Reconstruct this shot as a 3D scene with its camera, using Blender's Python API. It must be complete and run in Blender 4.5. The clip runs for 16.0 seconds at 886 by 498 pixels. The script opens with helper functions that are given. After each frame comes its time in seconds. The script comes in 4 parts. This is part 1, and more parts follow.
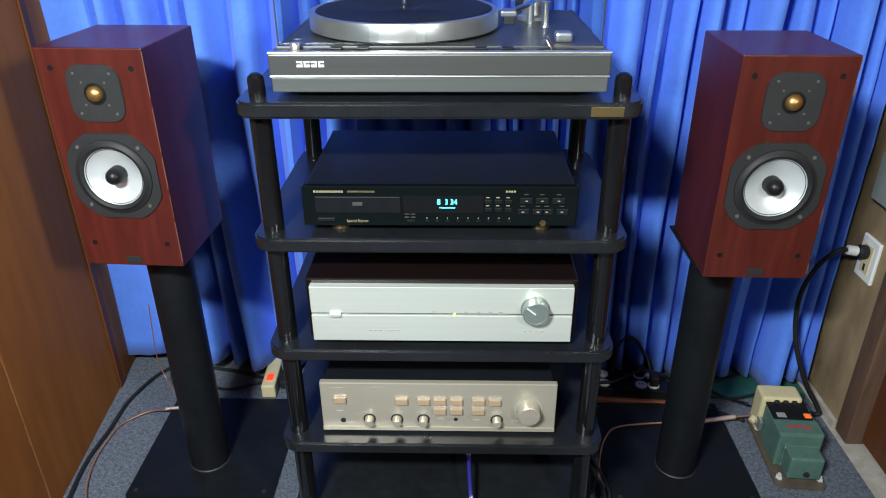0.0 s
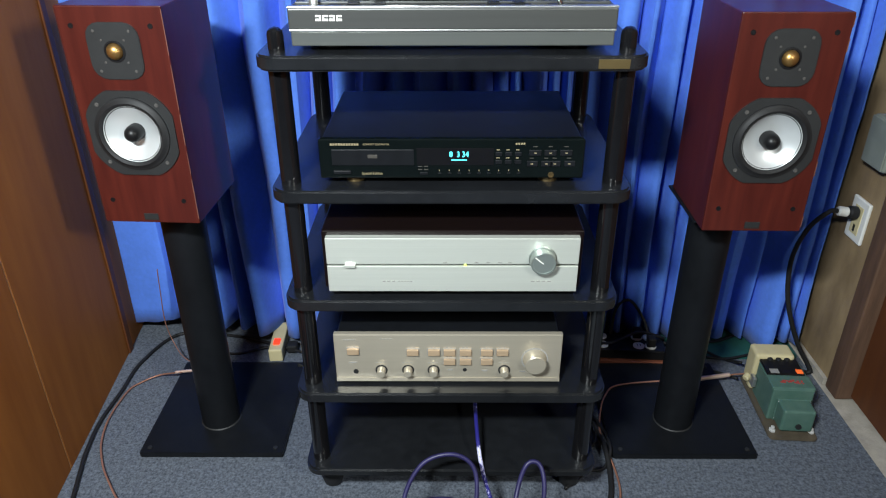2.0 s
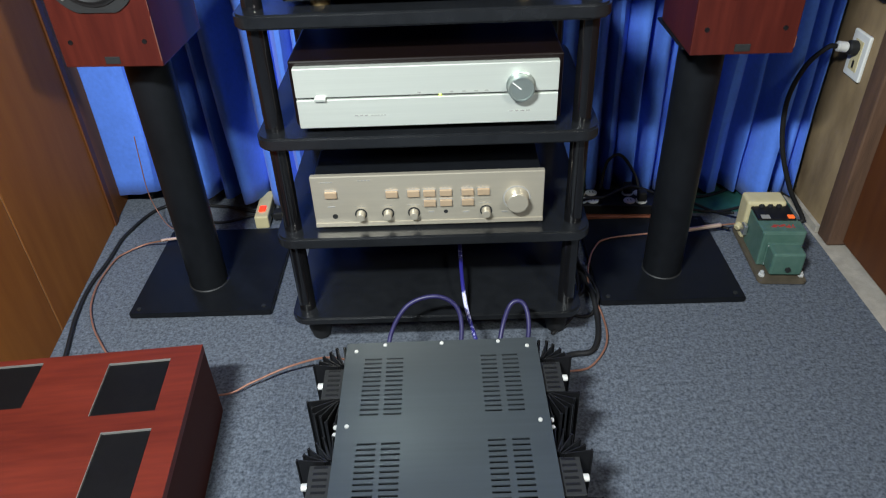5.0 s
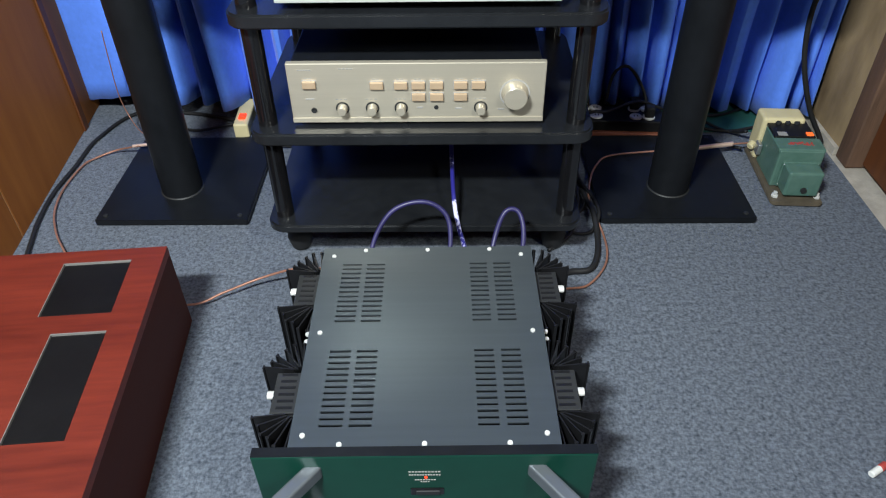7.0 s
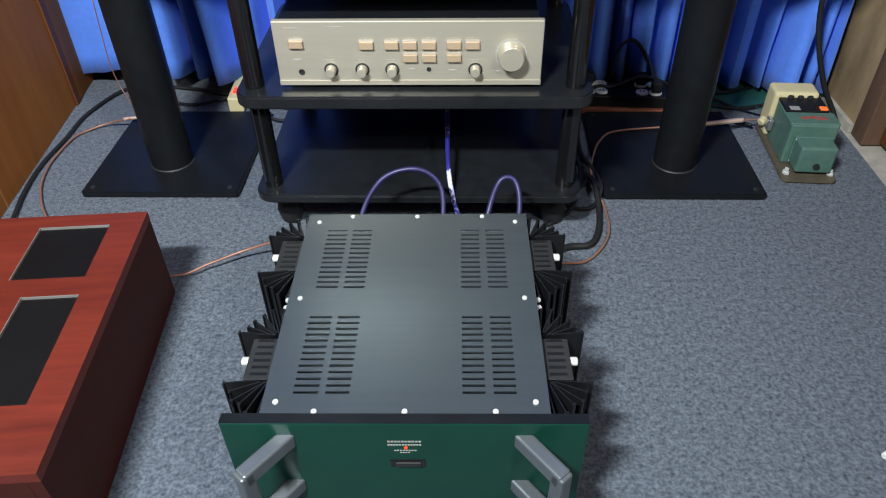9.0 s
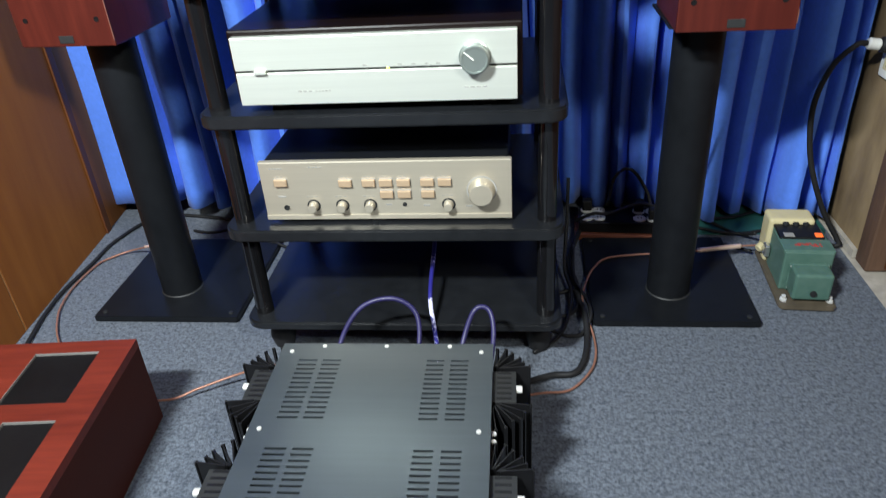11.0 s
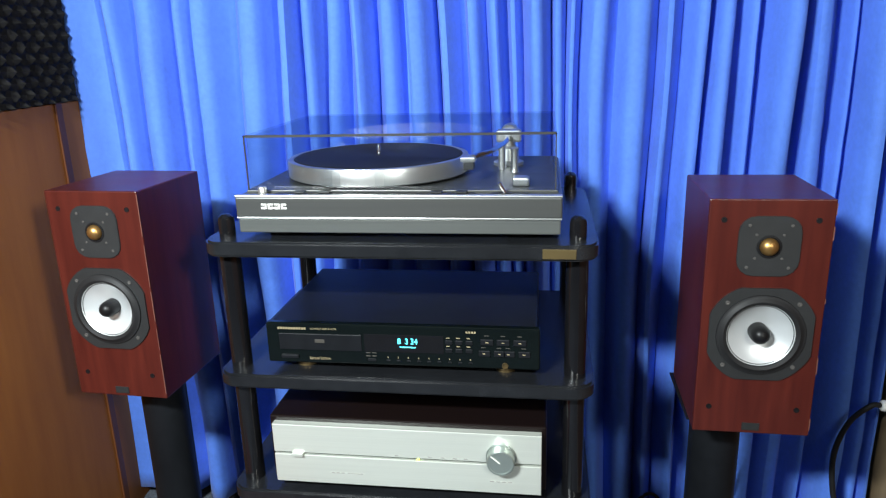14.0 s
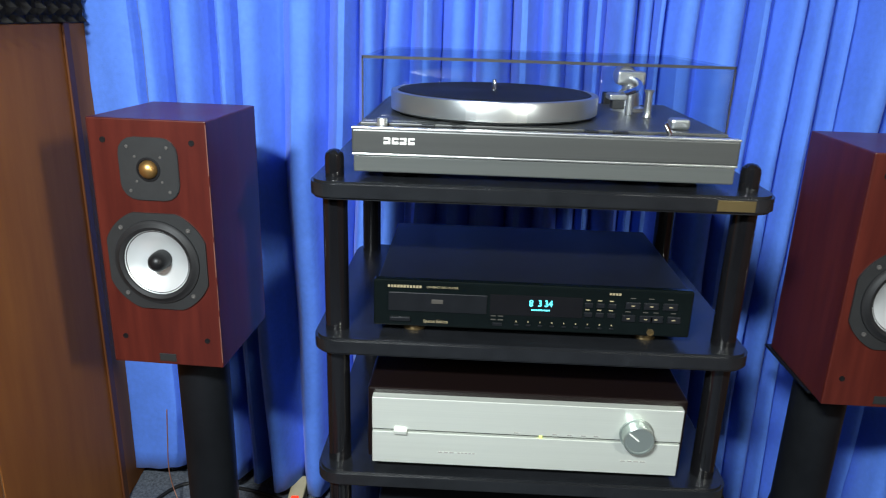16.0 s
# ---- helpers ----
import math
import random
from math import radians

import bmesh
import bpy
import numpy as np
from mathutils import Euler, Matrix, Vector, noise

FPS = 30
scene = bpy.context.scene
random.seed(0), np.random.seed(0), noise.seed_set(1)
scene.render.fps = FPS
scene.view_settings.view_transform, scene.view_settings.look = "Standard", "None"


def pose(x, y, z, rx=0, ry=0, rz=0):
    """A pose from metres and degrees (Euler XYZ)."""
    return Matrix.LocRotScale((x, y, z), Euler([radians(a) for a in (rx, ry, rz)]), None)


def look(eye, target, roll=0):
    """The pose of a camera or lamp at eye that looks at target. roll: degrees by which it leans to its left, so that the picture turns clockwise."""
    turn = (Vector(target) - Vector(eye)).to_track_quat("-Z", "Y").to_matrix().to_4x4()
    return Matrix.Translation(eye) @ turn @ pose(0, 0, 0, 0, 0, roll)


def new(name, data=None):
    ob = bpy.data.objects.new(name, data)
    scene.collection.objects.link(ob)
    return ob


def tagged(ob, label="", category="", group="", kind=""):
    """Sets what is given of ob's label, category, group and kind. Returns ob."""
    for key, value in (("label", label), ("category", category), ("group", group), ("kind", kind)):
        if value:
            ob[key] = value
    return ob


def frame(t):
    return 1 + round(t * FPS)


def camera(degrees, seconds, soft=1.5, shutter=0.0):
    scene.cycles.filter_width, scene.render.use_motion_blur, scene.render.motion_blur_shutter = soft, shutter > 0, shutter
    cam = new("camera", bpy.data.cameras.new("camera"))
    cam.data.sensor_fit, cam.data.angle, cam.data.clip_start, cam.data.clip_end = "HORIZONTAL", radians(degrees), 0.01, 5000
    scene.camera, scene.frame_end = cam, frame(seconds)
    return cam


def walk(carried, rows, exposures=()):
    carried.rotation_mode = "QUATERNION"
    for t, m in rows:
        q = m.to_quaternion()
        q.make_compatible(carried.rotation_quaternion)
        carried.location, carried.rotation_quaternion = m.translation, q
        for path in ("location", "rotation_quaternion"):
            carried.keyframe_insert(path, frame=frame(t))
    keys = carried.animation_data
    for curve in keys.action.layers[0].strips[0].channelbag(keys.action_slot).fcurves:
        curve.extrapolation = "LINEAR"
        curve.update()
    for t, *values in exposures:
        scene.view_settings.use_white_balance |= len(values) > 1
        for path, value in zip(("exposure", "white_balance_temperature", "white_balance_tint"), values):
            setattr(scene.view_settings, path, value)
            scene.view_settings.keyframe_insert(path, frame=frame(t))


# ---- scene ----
cam = camera(64.0, 16.0, soft=1.1, shutter=0.4)
PATH = [
    (0, (0.029, 0.159, 1.252), (-0.017, 1.935, 0.333), -0.4),
    (0.5, (0.02, 0.138, 1.247), (-0.023, 1.919, 0.339), -0.5),
    (1, (0.008, 0.122, 1.24), (-0.028, 1.9, 0.325), -0.1),
    (1.5, (0.002, 0.103, 1.231), (-0.03, 1.874, 0.303), -0.4),
    (2, (-0.009, 0.089, 1.217), (-0.023, 1.851, 0.27), -0.2),
    (2.5, (-0.016, 0.07, 1.2), (-0.01, 1.824, 0.239), -0.6),
    (3, (-0.015, 0.066, 1.18), (-0.006, 1.804, 0.19), -0.3),
    (3.5, (0.003, 0.07, 1.153), (0.016, 1.771, 0.102), -0.8),
    (4, (0.022, 0.063, 1.142), (0.029, 1.73, 0.036), -1.0),
    (4.5, (0.029, 0.056, 1.119), (0.02, 1.699, -0.021), -1.5),
    (5, (0.036, 0.053, 1.088), (0.007, 1.676, -0.08), -2.3),
    (5.2, (0.039, 0.044, 1.065), (0.005, 1.671, -0.098), -2.5),
    (7.3, (0.051, 0.107, 0.943), (0.029, 1.628, -0.355), -0.7),
    (7.5, (0.053, 0.111, 0.933), (0.022, 1.63, -0.367), -1.1),
    (8, (0.055, 0.112, 0.907), (0.017, 1.63, -0.395), -1.0),
    (8.2, (0.057, 0.111, 0.895), (0.017, 1.631, -0.405), -1.1),
    (10.3, (0.18, 0.103, 0.877), (0.038, 1.726, -0.284), -2.6),
    (10.5, (0.2, 0.105, 0.889), (0.035, 1.756, -0.229), -3.5),
    (11, (0.225, 0.108, 0.914), (0.007, 1.814, -0.107), -3.9),
    (11.5, (0.225, 0.124, 0.951), (-0.019, 1.885, 0.034), -3.7),
    (12, (0.224, 0.14, 1.003), (-0.035, 1.955, 0.206), -3.4),
    (12.5, (0.246, 0.163, 1.075), (-0.035, 2.016, 0.377), -3.4),
    (13, (0.261, 0.178, 1.154), (-0.02, 2.053, 0.517), -3.3),
    (13.5, (0.246, 0.177, 1.207), (-0.03, 2.07, 0.624), -2.5),
    (14, (0.22, 0.18, 1.25), (-0.06, 2.08, 0.694), -1.7),
    (14.5, (0.167, 0.188, 1.258), (-0.107, 2.091, 0.707), -1.9),
    (15, (0.101, 0.21, 1.231), (-0.082, 2.117, 0.657), -0.8),
    (15.5, (-0.022, 0.245, 1.192), (-0.118, 2.148, 0.585), 0.4),
    (16, (-0.098, 0.282, 1.171), (-0.161, 2.183, 0.552), 1.7),
]
EXPOSURE = [(0, 0.08), (1.5, 0.02), (2.5, -0.16), (3.5, -0.26), (5, 0.1), (8, 0.36), (11, 0.46), (11.5, 0.5), (12.5, 0.36), (14.5, 0.06), (16, -0.08)]
walk(cam, [(t, look(eye, target, roll)) for t, eye, target, roll in PATH], EXPOSURE)

# ---- light ----
world = bpy.data.worlds.new("room_air")
scene.world = world
world.use_nodes = True
world.node_tree.nodes["Background"].inputs[0].default_value = (0.55, 0.62, 0.75, 1)
world.node_tree.nodes["Background"].inputs[1].default_value = 0.02


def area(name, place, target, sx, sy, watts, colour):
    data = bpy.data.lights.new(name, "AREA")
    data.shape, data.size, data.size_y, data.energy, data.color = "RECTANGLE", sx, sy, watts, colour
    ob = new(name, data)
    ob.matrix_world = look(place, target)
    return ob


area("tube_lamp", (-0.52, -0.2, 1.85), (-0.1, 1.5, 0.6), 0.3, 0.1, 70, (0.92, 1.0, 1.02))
area("wall_lamp", (0.95, -0.4, 1.65), (-0.86, 1.4, 0.8), 0.1, 0.2, 7.0, (0.97, 1.0, 0.92)).data.spread = radians(100)


# ---- materials ----
def mat(name, colour, rough=0.5, metal=0.0, vary=0.15, scale=30.0, bump=0.0, bump_scale=200.0, stretch=(1, 1, 1), second=None, coat=0.0, emit=0.0, sheen=0.0, spec=0.5):
    m = bpy.data.materials.new(name)
    m.use_nodes = True
    n, l = m.node_tree.nodes, m.node_tree.links
    p = n["Principled BSDF"]
    p.inputs["Roughness"].default_value, p.inputs["Metallic"].default_value = rough, metal
    p.inputs["Specular IOR Level"].default_value = spec
    p.inputs["Coat Weight"].default_value = coat
    p.inputs["Sheen Weight"].default_value = sheen
    co = n.new("ShaderNodeTexCoord")
    mp = n.new("ShaderNodeMapping")
    mp.inputs["Scale"].default_value = stretch
    l.new(co.outputs["Object"], mp.inputs["Vector"])
    a = n.new("ShaderNodeTexNoise")
    a.inputs["Scale"].default_value, a.inputs["Detail"].default_value = scale, 6
    l.new(mp.outputs[0], a.inputs["Vector"])
    b = n.new("ShaderNodeTexNoise")
    b.inputs["Scale"].default_value, b.inputs["Detail"].default_value = scale * 0.13, 3
    l.new(mp.outputs[0], b.inputs["Vector"])
    ad = n.new("ShaderNodeMath")
    ad.operation = "ADD"
    l.new(a.outputs["Fac"], ad.inputs[0]), l.new(b.outputs["Fac"], ad.inputs[1])
    r = n.new("ShaderNodeValToRGB")
    r.color_ramp.elements[0].position, r.color_ramp.elements[1].position = 0.3, 0.72
    half = n.new("ShaderNodeMath")
    half.operation = "MULTIPLY"
    half.inputs[1].default_value = 0.5
    l.new(ad.outputs[0], half.inputs[0]), l.new(half.outputs[0], r.inputs[0])
    lo = second or [c * (1 - vary) for c in colour]
    hi = colour if second else [min(1, c * (1 + vary)) for c in colour]
    r.color_ramp.elements[0].color, r.color_ramp.elements[1].color = (*lo, 1), (*hi, 1)
    l.new(r.outputs[0], p.inputs["Base Color"])
    rr = n.new("ShaderNodeMapRange")
    rr.inputs[3].default_value, rr.inputs[4].default_value = max(0.02, rough - 0.08), min(1, rough + 0.08)
    l.new(b.outputs["Fac"], rr.inputs[0]), l.new(rr.outputs[0], p.inputs["Roughness"])
    if bump:
        c = n.new("ShaderNodeTexNoise")
        c.inputs["Scale"].default_value, c.inputs["Detail"].default_value = bump_scale, 4
        l.new(mp.outputs[0], c.inputs["Vector"])
        bu = n.new("ShaderNodeBump")
        bu.inputs["Strength"].default_value, bu.inputs["Distance"].default_value = bump, 0.002
        l.new(c.outputs["Fac"], bu.inputs["Height"]), l.new(bu.outputs[0], p.inputs["Normal"])
    if emit:
        p.inputs["Emission Color"].default_value, p.inputs["Emission Strength"].default_value = (*colour, 1), emit
    return m


def contrast(m, lo, hi):
    ramp = [x for x in m.node_tree.nodes if x.type == "VALTORGB"][0]
    ramp.color_ramp.elements[0].position, ramp.color_ramp.elements[1].position = lo, hi
    return m


def carpet_mat():
    m = mat("carpet_fibre", (0.172, 0.196, 0.24), 0.95, vary=0.5, scale=190, bump=1.0, bump_scale=330, second=(0.022, 0.03, 0.045), sheen=0.1)
    [x for x in m.node_tree.nodes if x.type == "TEX_NOISE"][1].inputs["Scale"].default_value = 95
    return contrast(m, 0.29, 0.73)


def glass_mat():
    m = bpy.data.materials.new("tinted_acrylic")
    m.use_nodes = True
    n, l = m.node_tree.nodes, m.node_tree.links
    n.remove(n["Principled BSDF"])
    t, g, mix = n.new("ShaderNodeBsdfTransparent"), n.new("ShaderNodeBsdfGlossy"), n.new("ShaderNodeMixShader")
    t.inputs[0].default_value, g.inputs["Roughness"].default_value = (0.88, 0.9, 0.92, 1), 0.04
    mix.inputs[0].default_value = 0.045
    l.new(t.outputs[0], mix.inputs[1]), l.new(g.outputs[0], mix.inputs[2])
    l.new(mix.outputs[0], n["Material Output"].inputs[0])
    return m


CARPET = carpet_mat()
CURTAIN = mat("blue_cotton", (0.09, 0.225, 0.79), 0.8, vary=0.12, scale=90, bump=0.35, bump_scale=500, sheen=0.1)
BROWN = mat("brown_veneer", (0.39, 0.145, 0.034), 0.62, spec=0.14, scale=12, stretch=(1, 2.5, 0.35), second=(0.25, 0.083, 0.02), bump=0.05)
BROWN_DARK = mat("dark_brown_veneer", (0.14, 0.05, 0.015), 0.5, spec=0.2, scale=12, stretch=(1, 3, 0.4), second=(0.08, 0.025, 0.012), bump=0.08)
OLD_WOOD = mat("worn_timber", (0.16, 0.085, 0.05), 0.7, scale=25, stretch=(2, 2, 0.3), second=(0.05, 0.028, 0.018), bump=0.4)
PLY = contrast(mat("stained_plywood", (0.36, 0.255, 0.135), 0.75, scale=11, stretch=(1, 1, 0.5), second=(0.11, 0.068, 0.034), bump=0.3), 0.38, 0.62)
CEMENT = mat("bare_cement", (0.42, 0.38, 0.32), 0.9, scale=40, vary=0.3, bump=0.5)
TEAL = mat("teal_floor_paint", (0.02, 0.11, 0.095), 0.7, scale=25, vary=0.4, bump=0.1)
PLASTER = mat("dim_grey_plaster", (0.26, 0.26, 0.25), 0.9, scale=8, vary=0.08, bump=0.15)
FOAM = mat("charcoal_foam", (0.022, 0.021, 0.019), 0.95, spec=0.05, scale=80, vary=0.3, bump=0.4)
MAHOGANY = mat("mahogany_veneer", (0.1, 0.0165, 0.0105), 0.36, spec=0.42, scale=16, stretch=(4, 4, 0.4), second=(0.04, 0.006, 0.005), bump=0.04, coat=0.06)
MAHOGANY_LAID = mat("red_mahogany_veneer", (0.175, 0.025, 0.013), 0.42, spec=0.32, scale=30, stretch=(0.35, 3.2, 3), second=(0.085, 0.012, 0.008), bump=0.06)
# the red mahogany again for upright boards, their shade put into the colour
MAHOGANY_SHADED = mat("shaded_mahogany_veneer", (0.06, 0.014, 0.009), 0.55, spec=0.12, scale=14, stretch=(3, 0.45, 3), second=(0.05, 0.012, 0.009), bump=0.05)
BLACK = mat("black_satin_paint", (0.008, 0.008, 0.009), 0.42, spec=0.28, vary=0.3, scale=60, bump=0.05)
BLACK_GLOSS = mat("gloss_black_lacquer", (0.006, 0.006, 0.007), 0.13, vary=0.2, scale=40, coat=0.2)
BLACK_SHELF = mat("black_textured_shelf", (0.011, 0.012, 0.014), 0.24, spec=0.5, vary=0.3, scale=50, bump=0.12, bump_scale=900)
BLACK_METAL = mat("black_steel", (0.008, 0.009, 0.011), 0.4, spec=0.18, vary=0.25, scale=50, bump=0.08, bump_scale=800)
RUBBER = mat("black_rubber", (0.015, 0.015, 0.016), 0.55, spec=0.28, vary=0.2, scale=60)
CHARCOAL = mat("charcoal_plastic", (0.016, 0.017, 0.018), 0.55, vary=0.15, scale=90, bump=0.08)
SILVER = mat("brushed_silver", (0.75, 0.785, 0.715), 0.33, 0.55, vary=0.05, scale=120, stretch=(0.03, 1, 4), bump=0.03)
CHAMPAGNE = mat("champagne_aluminium", (0.54, 0.49, 0.395), 0.34, 0.55, vary=0.05, scale=120, stretch=(0.03, 1, 4), bump=0.03)
CHAMP_BTN = mat("pale_gold_plastic", (0.52, 0.38, 0.25), 0.4, 0.35, vary=0.06, scale=60)
TT_GREY = mat("gunmetal_grey", (0.08, 0.083, 0.081), 0.38, 0.5, vary=0.08, scale=150, stretch=(0.03, 1, 3))
TT_LOW = mat("mid_grey_metal", (0.13, 0.14, 0.135), 0.36, 0.5, vary=0.08, scale=150, stretch=(0.03, 1, 3))
ALU = mat("polished_aluminium", (0.55, 0.56, 0.55), 0.32, 0.85, vary=0.04, scale=90, stretch=(1, 1, 4))
CHROME = mat("bright_chrome", (0.85, 0.85, 0.85), 0.12, 1.0, vary=0.02)
CONE = mat("silver_cone", (0.72, 0.75, 0.76), 0.35, 0.5, vary=0.04, scale=40)
GOLD = mat("gold_dome", (0.5, 0.29, 0.1), 0.4, 0.9, vary=0.05)
COPPER = mat("copper_wire_in_clear_jacket", (0.36, 0.17, 0.115), 0.4, 0.35, vary=0.25, scale=200)
BARE = mat("bare_shiny_copper", (0.92, 0.66, 0.54), 0.3, 0.6, vary=0.1)
PURPLE = mat("purple_jacket", (0.022, 0.019, 0.085), 0.45, vary=0.3, scale=200)
BRAID = contrast(mat("blue_white_braid", (0.7, 0.7, 0.95), 0.55, scale=160, second=(0.02, 0.018, 0.2)), 0.5, 0.6)
WHITE = mat("white_plastic", (0.78, 0.78, 0.74), 0.4, vary=0.05)
CREAM = mat("aged_cream_plastic", (0.6, 0.52, 0.3), 0.5, vary=0.12, scale=30)
GREEN_TR = mat("sea_green_enamel", (0.105, 0.185, 0.15), 0.42, scale=45, second=(0.055, 0.125, 0.1), bump=0.3, bump_scale=120)
GREEN_PA = mat("racing_green_lacquer", (0.004, 0.042, 0.028), 0.3, spec=0.3, vary=0.15, scale=40)
DARK_GREEN = mat("green_black_panel", (0.003, 0.005, 0.005), 0.15, spec=0.35, vary=0.2, scale=60)
RED_PAINT = mat("red_print", (0.42, 0.06, 0.05), 0.5)
ORANGE = mat("orange_lens", (0.9, 0.15, 0.03), 0.3, emit=0.5)
RED_GLOW = mat("lit_red_switch", (1.0, 0.04, 0.01), 0.3, emit=1.3)
GREEN_GLOW = mat("lit_yellow_green_led", (0.75, 0.9, 0.15), 0.3, emit=1.5)
CYAN = mat("lit_cyan_digits", (0.1, 0.85, 1.0), 0.3, emit=2.2)
GREY_MARK = mat("grey_print", (0.32, 0.31, 0.29), 0.5)
GOLD_MARK = mat("gold_print", (0.34, 0.28, 0.17), 0.4, 0.1)
BOX_GREY = mat("grey_green_case", (0.2, 0.22, 0.19), 0.5, vary=0.15, scale=30)
RED_BROWN = mat("red_brown_board", (0.22, 0.07, 0.035), 0.5, scale=20, stretch=(0.4, 2, 2), second=(0.12, 0.035, 0.02))
ACRYLIC = glass_mat()


# ---- shaping helpers ----
def thing(name, x, y, z, turn=0, label="", category="", group=""):
    ob = new(name)
    ob.empty_display_size = 0.05
    ob.matrix_world = pose(x, y, z, 0, 0, turn)
    return tagged(ob, label, category, group)


def mesh_of(name, bm, material):
    me = bpy.data.meshes.new(name)
    bmesh.ops.recalc_face_normals(bm, faces=bm.faces)
    bm.to_mesh(me)
    bm.free()
    me.materials.append(material)
    return me


def part(name, bm, material, parent, label="", smooth=False):
    me = bm if isinstance(bm, bpy.types.Mesh) else mesh_of(name, bm, material)
    if smooth:
        me.shade_smooth()
        me.set_sharp_from_angle(angle=radians(35))
    ob = new(name, me)
    ob.parent = parent
    return tagged(ob, label)


def setting(name, bm, material, label, category, smooth=False):
    me = mesh_of(name, bm, material)
    if smooth:
        me.shade_smooth()
    return tagged(new(name, me), label, category, kind="structure")


def box(x0, x1, y0, y1, z0, z1, bevel=0.0, seg=2, bm=None):
    own = bmesh.new()
    bmesh.ops.create_cube(own, size=1, matrix=Matrix.Translation(((x0 + x1) / 2, (y0 + y1) / 2, (z0 + z1) / 2)) @ Matrix.Diagonal((x1 - x0, y1 - y0, z1 - z0, 1)))
    if bevel:
        bmesh.ops.bevel(own, geom=own.edges[:], offset=bevel, segments=seg, affect="EDGES", profile=0.5)
    if bm is None:
        return own
    return join(bm, own)


def join(bm, other):
    me = bpy.data.meshes.new("scratch")
    other.to_mesh(me)
    other.free()
    bm.from_mesh(me)
    bpy.data.meshes.remove(me)
    return bm


def lathe(profile, seg=32, m=None):
    """A turned solid round local z from (radius, height) pairs, moved by m."""
    bm = bmesh.new()
    rings = []
    for r, h in profile:
        if r < 1e-5:
            rings.append([bm.verts.new((0, 0, h))])
        else:
            rings.append([bm.verts.new((r * math.cos(2 * math.pi * i / seg), r * math.sin(2 * math.pi * i / seg), h)) for i in range(seg)])
    for a, b in zip(rings, rings[1:]):
        for i in range(seg):
            j = (i + 1) % seg
            if len(a) == 1 and len(b) > 1:
                bm.faces.new((a[0], b[i], b[j]))
            elif len(b) == 1 and len(a) > 1:
                bm.faces.new((a[i], a[j], b[0]))
            elif len(a) > 1:
                bm.faces.new((a[i], a[j], b[j], b[i]))
    if m is not None:
        bmesh.ops.transform(bm, matrix=m, verts=bm.verts)
    return bm


def rod(p, q, r, seg=16, bevel=0.0):
    p, q = Vector(p), Vector(q)
    h = (q - p).length
    turn = (q - p).to_track_quat("Z", "Y").to_matrix().to_4x4()
    b = min(bevel, r * 0.6)
    prof = [(0, 0), (r - b, 0), (r, b), (r, h - b), (r - b, h), (0, h)] if b else [(0, 0), (r, 0), (r, h), (0, h)]
    return lathe(prof, seg, Matrix.Translation(p) @ turn)


def prism(outline, y0, y1, bevel=0.0):
    """A plate in the x-z plane from an outline of (x, z), from y0 to y1."""
    bm = bmesh.new()
    f = bm.faces.new([bm.verts.new((x, y1, z)) for x, z in outline])
    g = bmesh.ops.extrude_face_region(bm, geom=[f])
    bmesh.ops.translate(bm, vec=(0, y0 - y1, 0), verts=[v for v in g["geom"] if isinstance(v, bmesh.types.BMVert)])
    if bevel:
        front = [e for e in bm.edges if all(abs(v.co.y - y0) < 1e-6 for v in e.verts)]
        bmesh.ops.bevel(bm, geom=front, offset=bevel, segments=2, affect="EDGES")
    return bm


def slab(x0, x1, y0, y1, z0, z1, r, bevel=0.004, seg=6):
    """A flat board with rounded corners and softened rims."""
    bm = bmesh.new()
    ring = []
    for cx, cy, a0 in ((x1 - r, y1 - r, 0), (x0 + r, y1 - r, 90), (x0 + r, y0 + r, 180), (x1 - r, y0 + r, 270)):
        for i in range(seg + 1):
            a = radians(a0 + 90 * i / seg)
            ring.append((cx + r * math.cos(a), cy + r * math.sin(a)))
    f = bm.faces.new([bm.verts.new((x, y, z1)) for x, y in ring])
    g = bmesh.ops.extrude_face_region(bm, geom=[f])
    bmesh.ops.translate(bm, vec=(0, 0, z0 - z1), verts=[v for v in g["geom"] if isinstance(v, bmesh.types.BMVert)])
    rims = [e for e in bm.edges if abs(e.verts[0].co.z - e.verts[1].co.z) < 1e-6]
    bmesh.ops.bevel(bm, geom=rims, offset=bevel, segments=2, affect="EDGES")
    return bm


def smooth_line(points, n=10):
    pts = [Vector(p) for p in points]
    pts = [pts[0] * 2 - pts[1]] + pts + [pts[-1] * 2 - pts[-2]]
    out = []
    for a, b, c, d in zip(pts, pts[1:], pts[2:], pts[3:]):
        for i in range(n):
            t = i / n
            out.append(0.5 * (2 * b + (c - a) * t + (2 * a - 5 * b + 4 * c - d) * t * t + (3 * b - a - 3 * c + d) * t ** 3))
    return out + [pts[-2]]


def cord(points, r, seg=8, n=10):
    """A round cord along smoothed points."""
    line = smooth_line(points, n)
    bm = bmesh.new()
    rings = []
    up = Vector((0.13, 0.21, 0.97))
    for i, p in enumerate(line):
        d = (line[min(i + 1, len(line) - 1)] - line[max(i - 1, 0)]).normalized()
        s = d.cross(up)
        s = s.normalized() if s.length > 1e-4 else Vector((1, 0, 0))
        u = s.cross(d)
        up = u
        rings.append([bm.verts.new(p + r * (math.cos(2 * math.pi * k / seg) * s + math.sin(2 * math.pi * k / seg) * u)) for k in range(seg)])
    for a, b in zip(rings, rings[1:]):
        for k in range(seg):
            bm.faces.new((a[k], a[(k + 1) % seg], b[(k + 1) % seg], b[k]))
    bm.faces.new(rings[0]), bm.faces.new(rings[-1])
    return bm


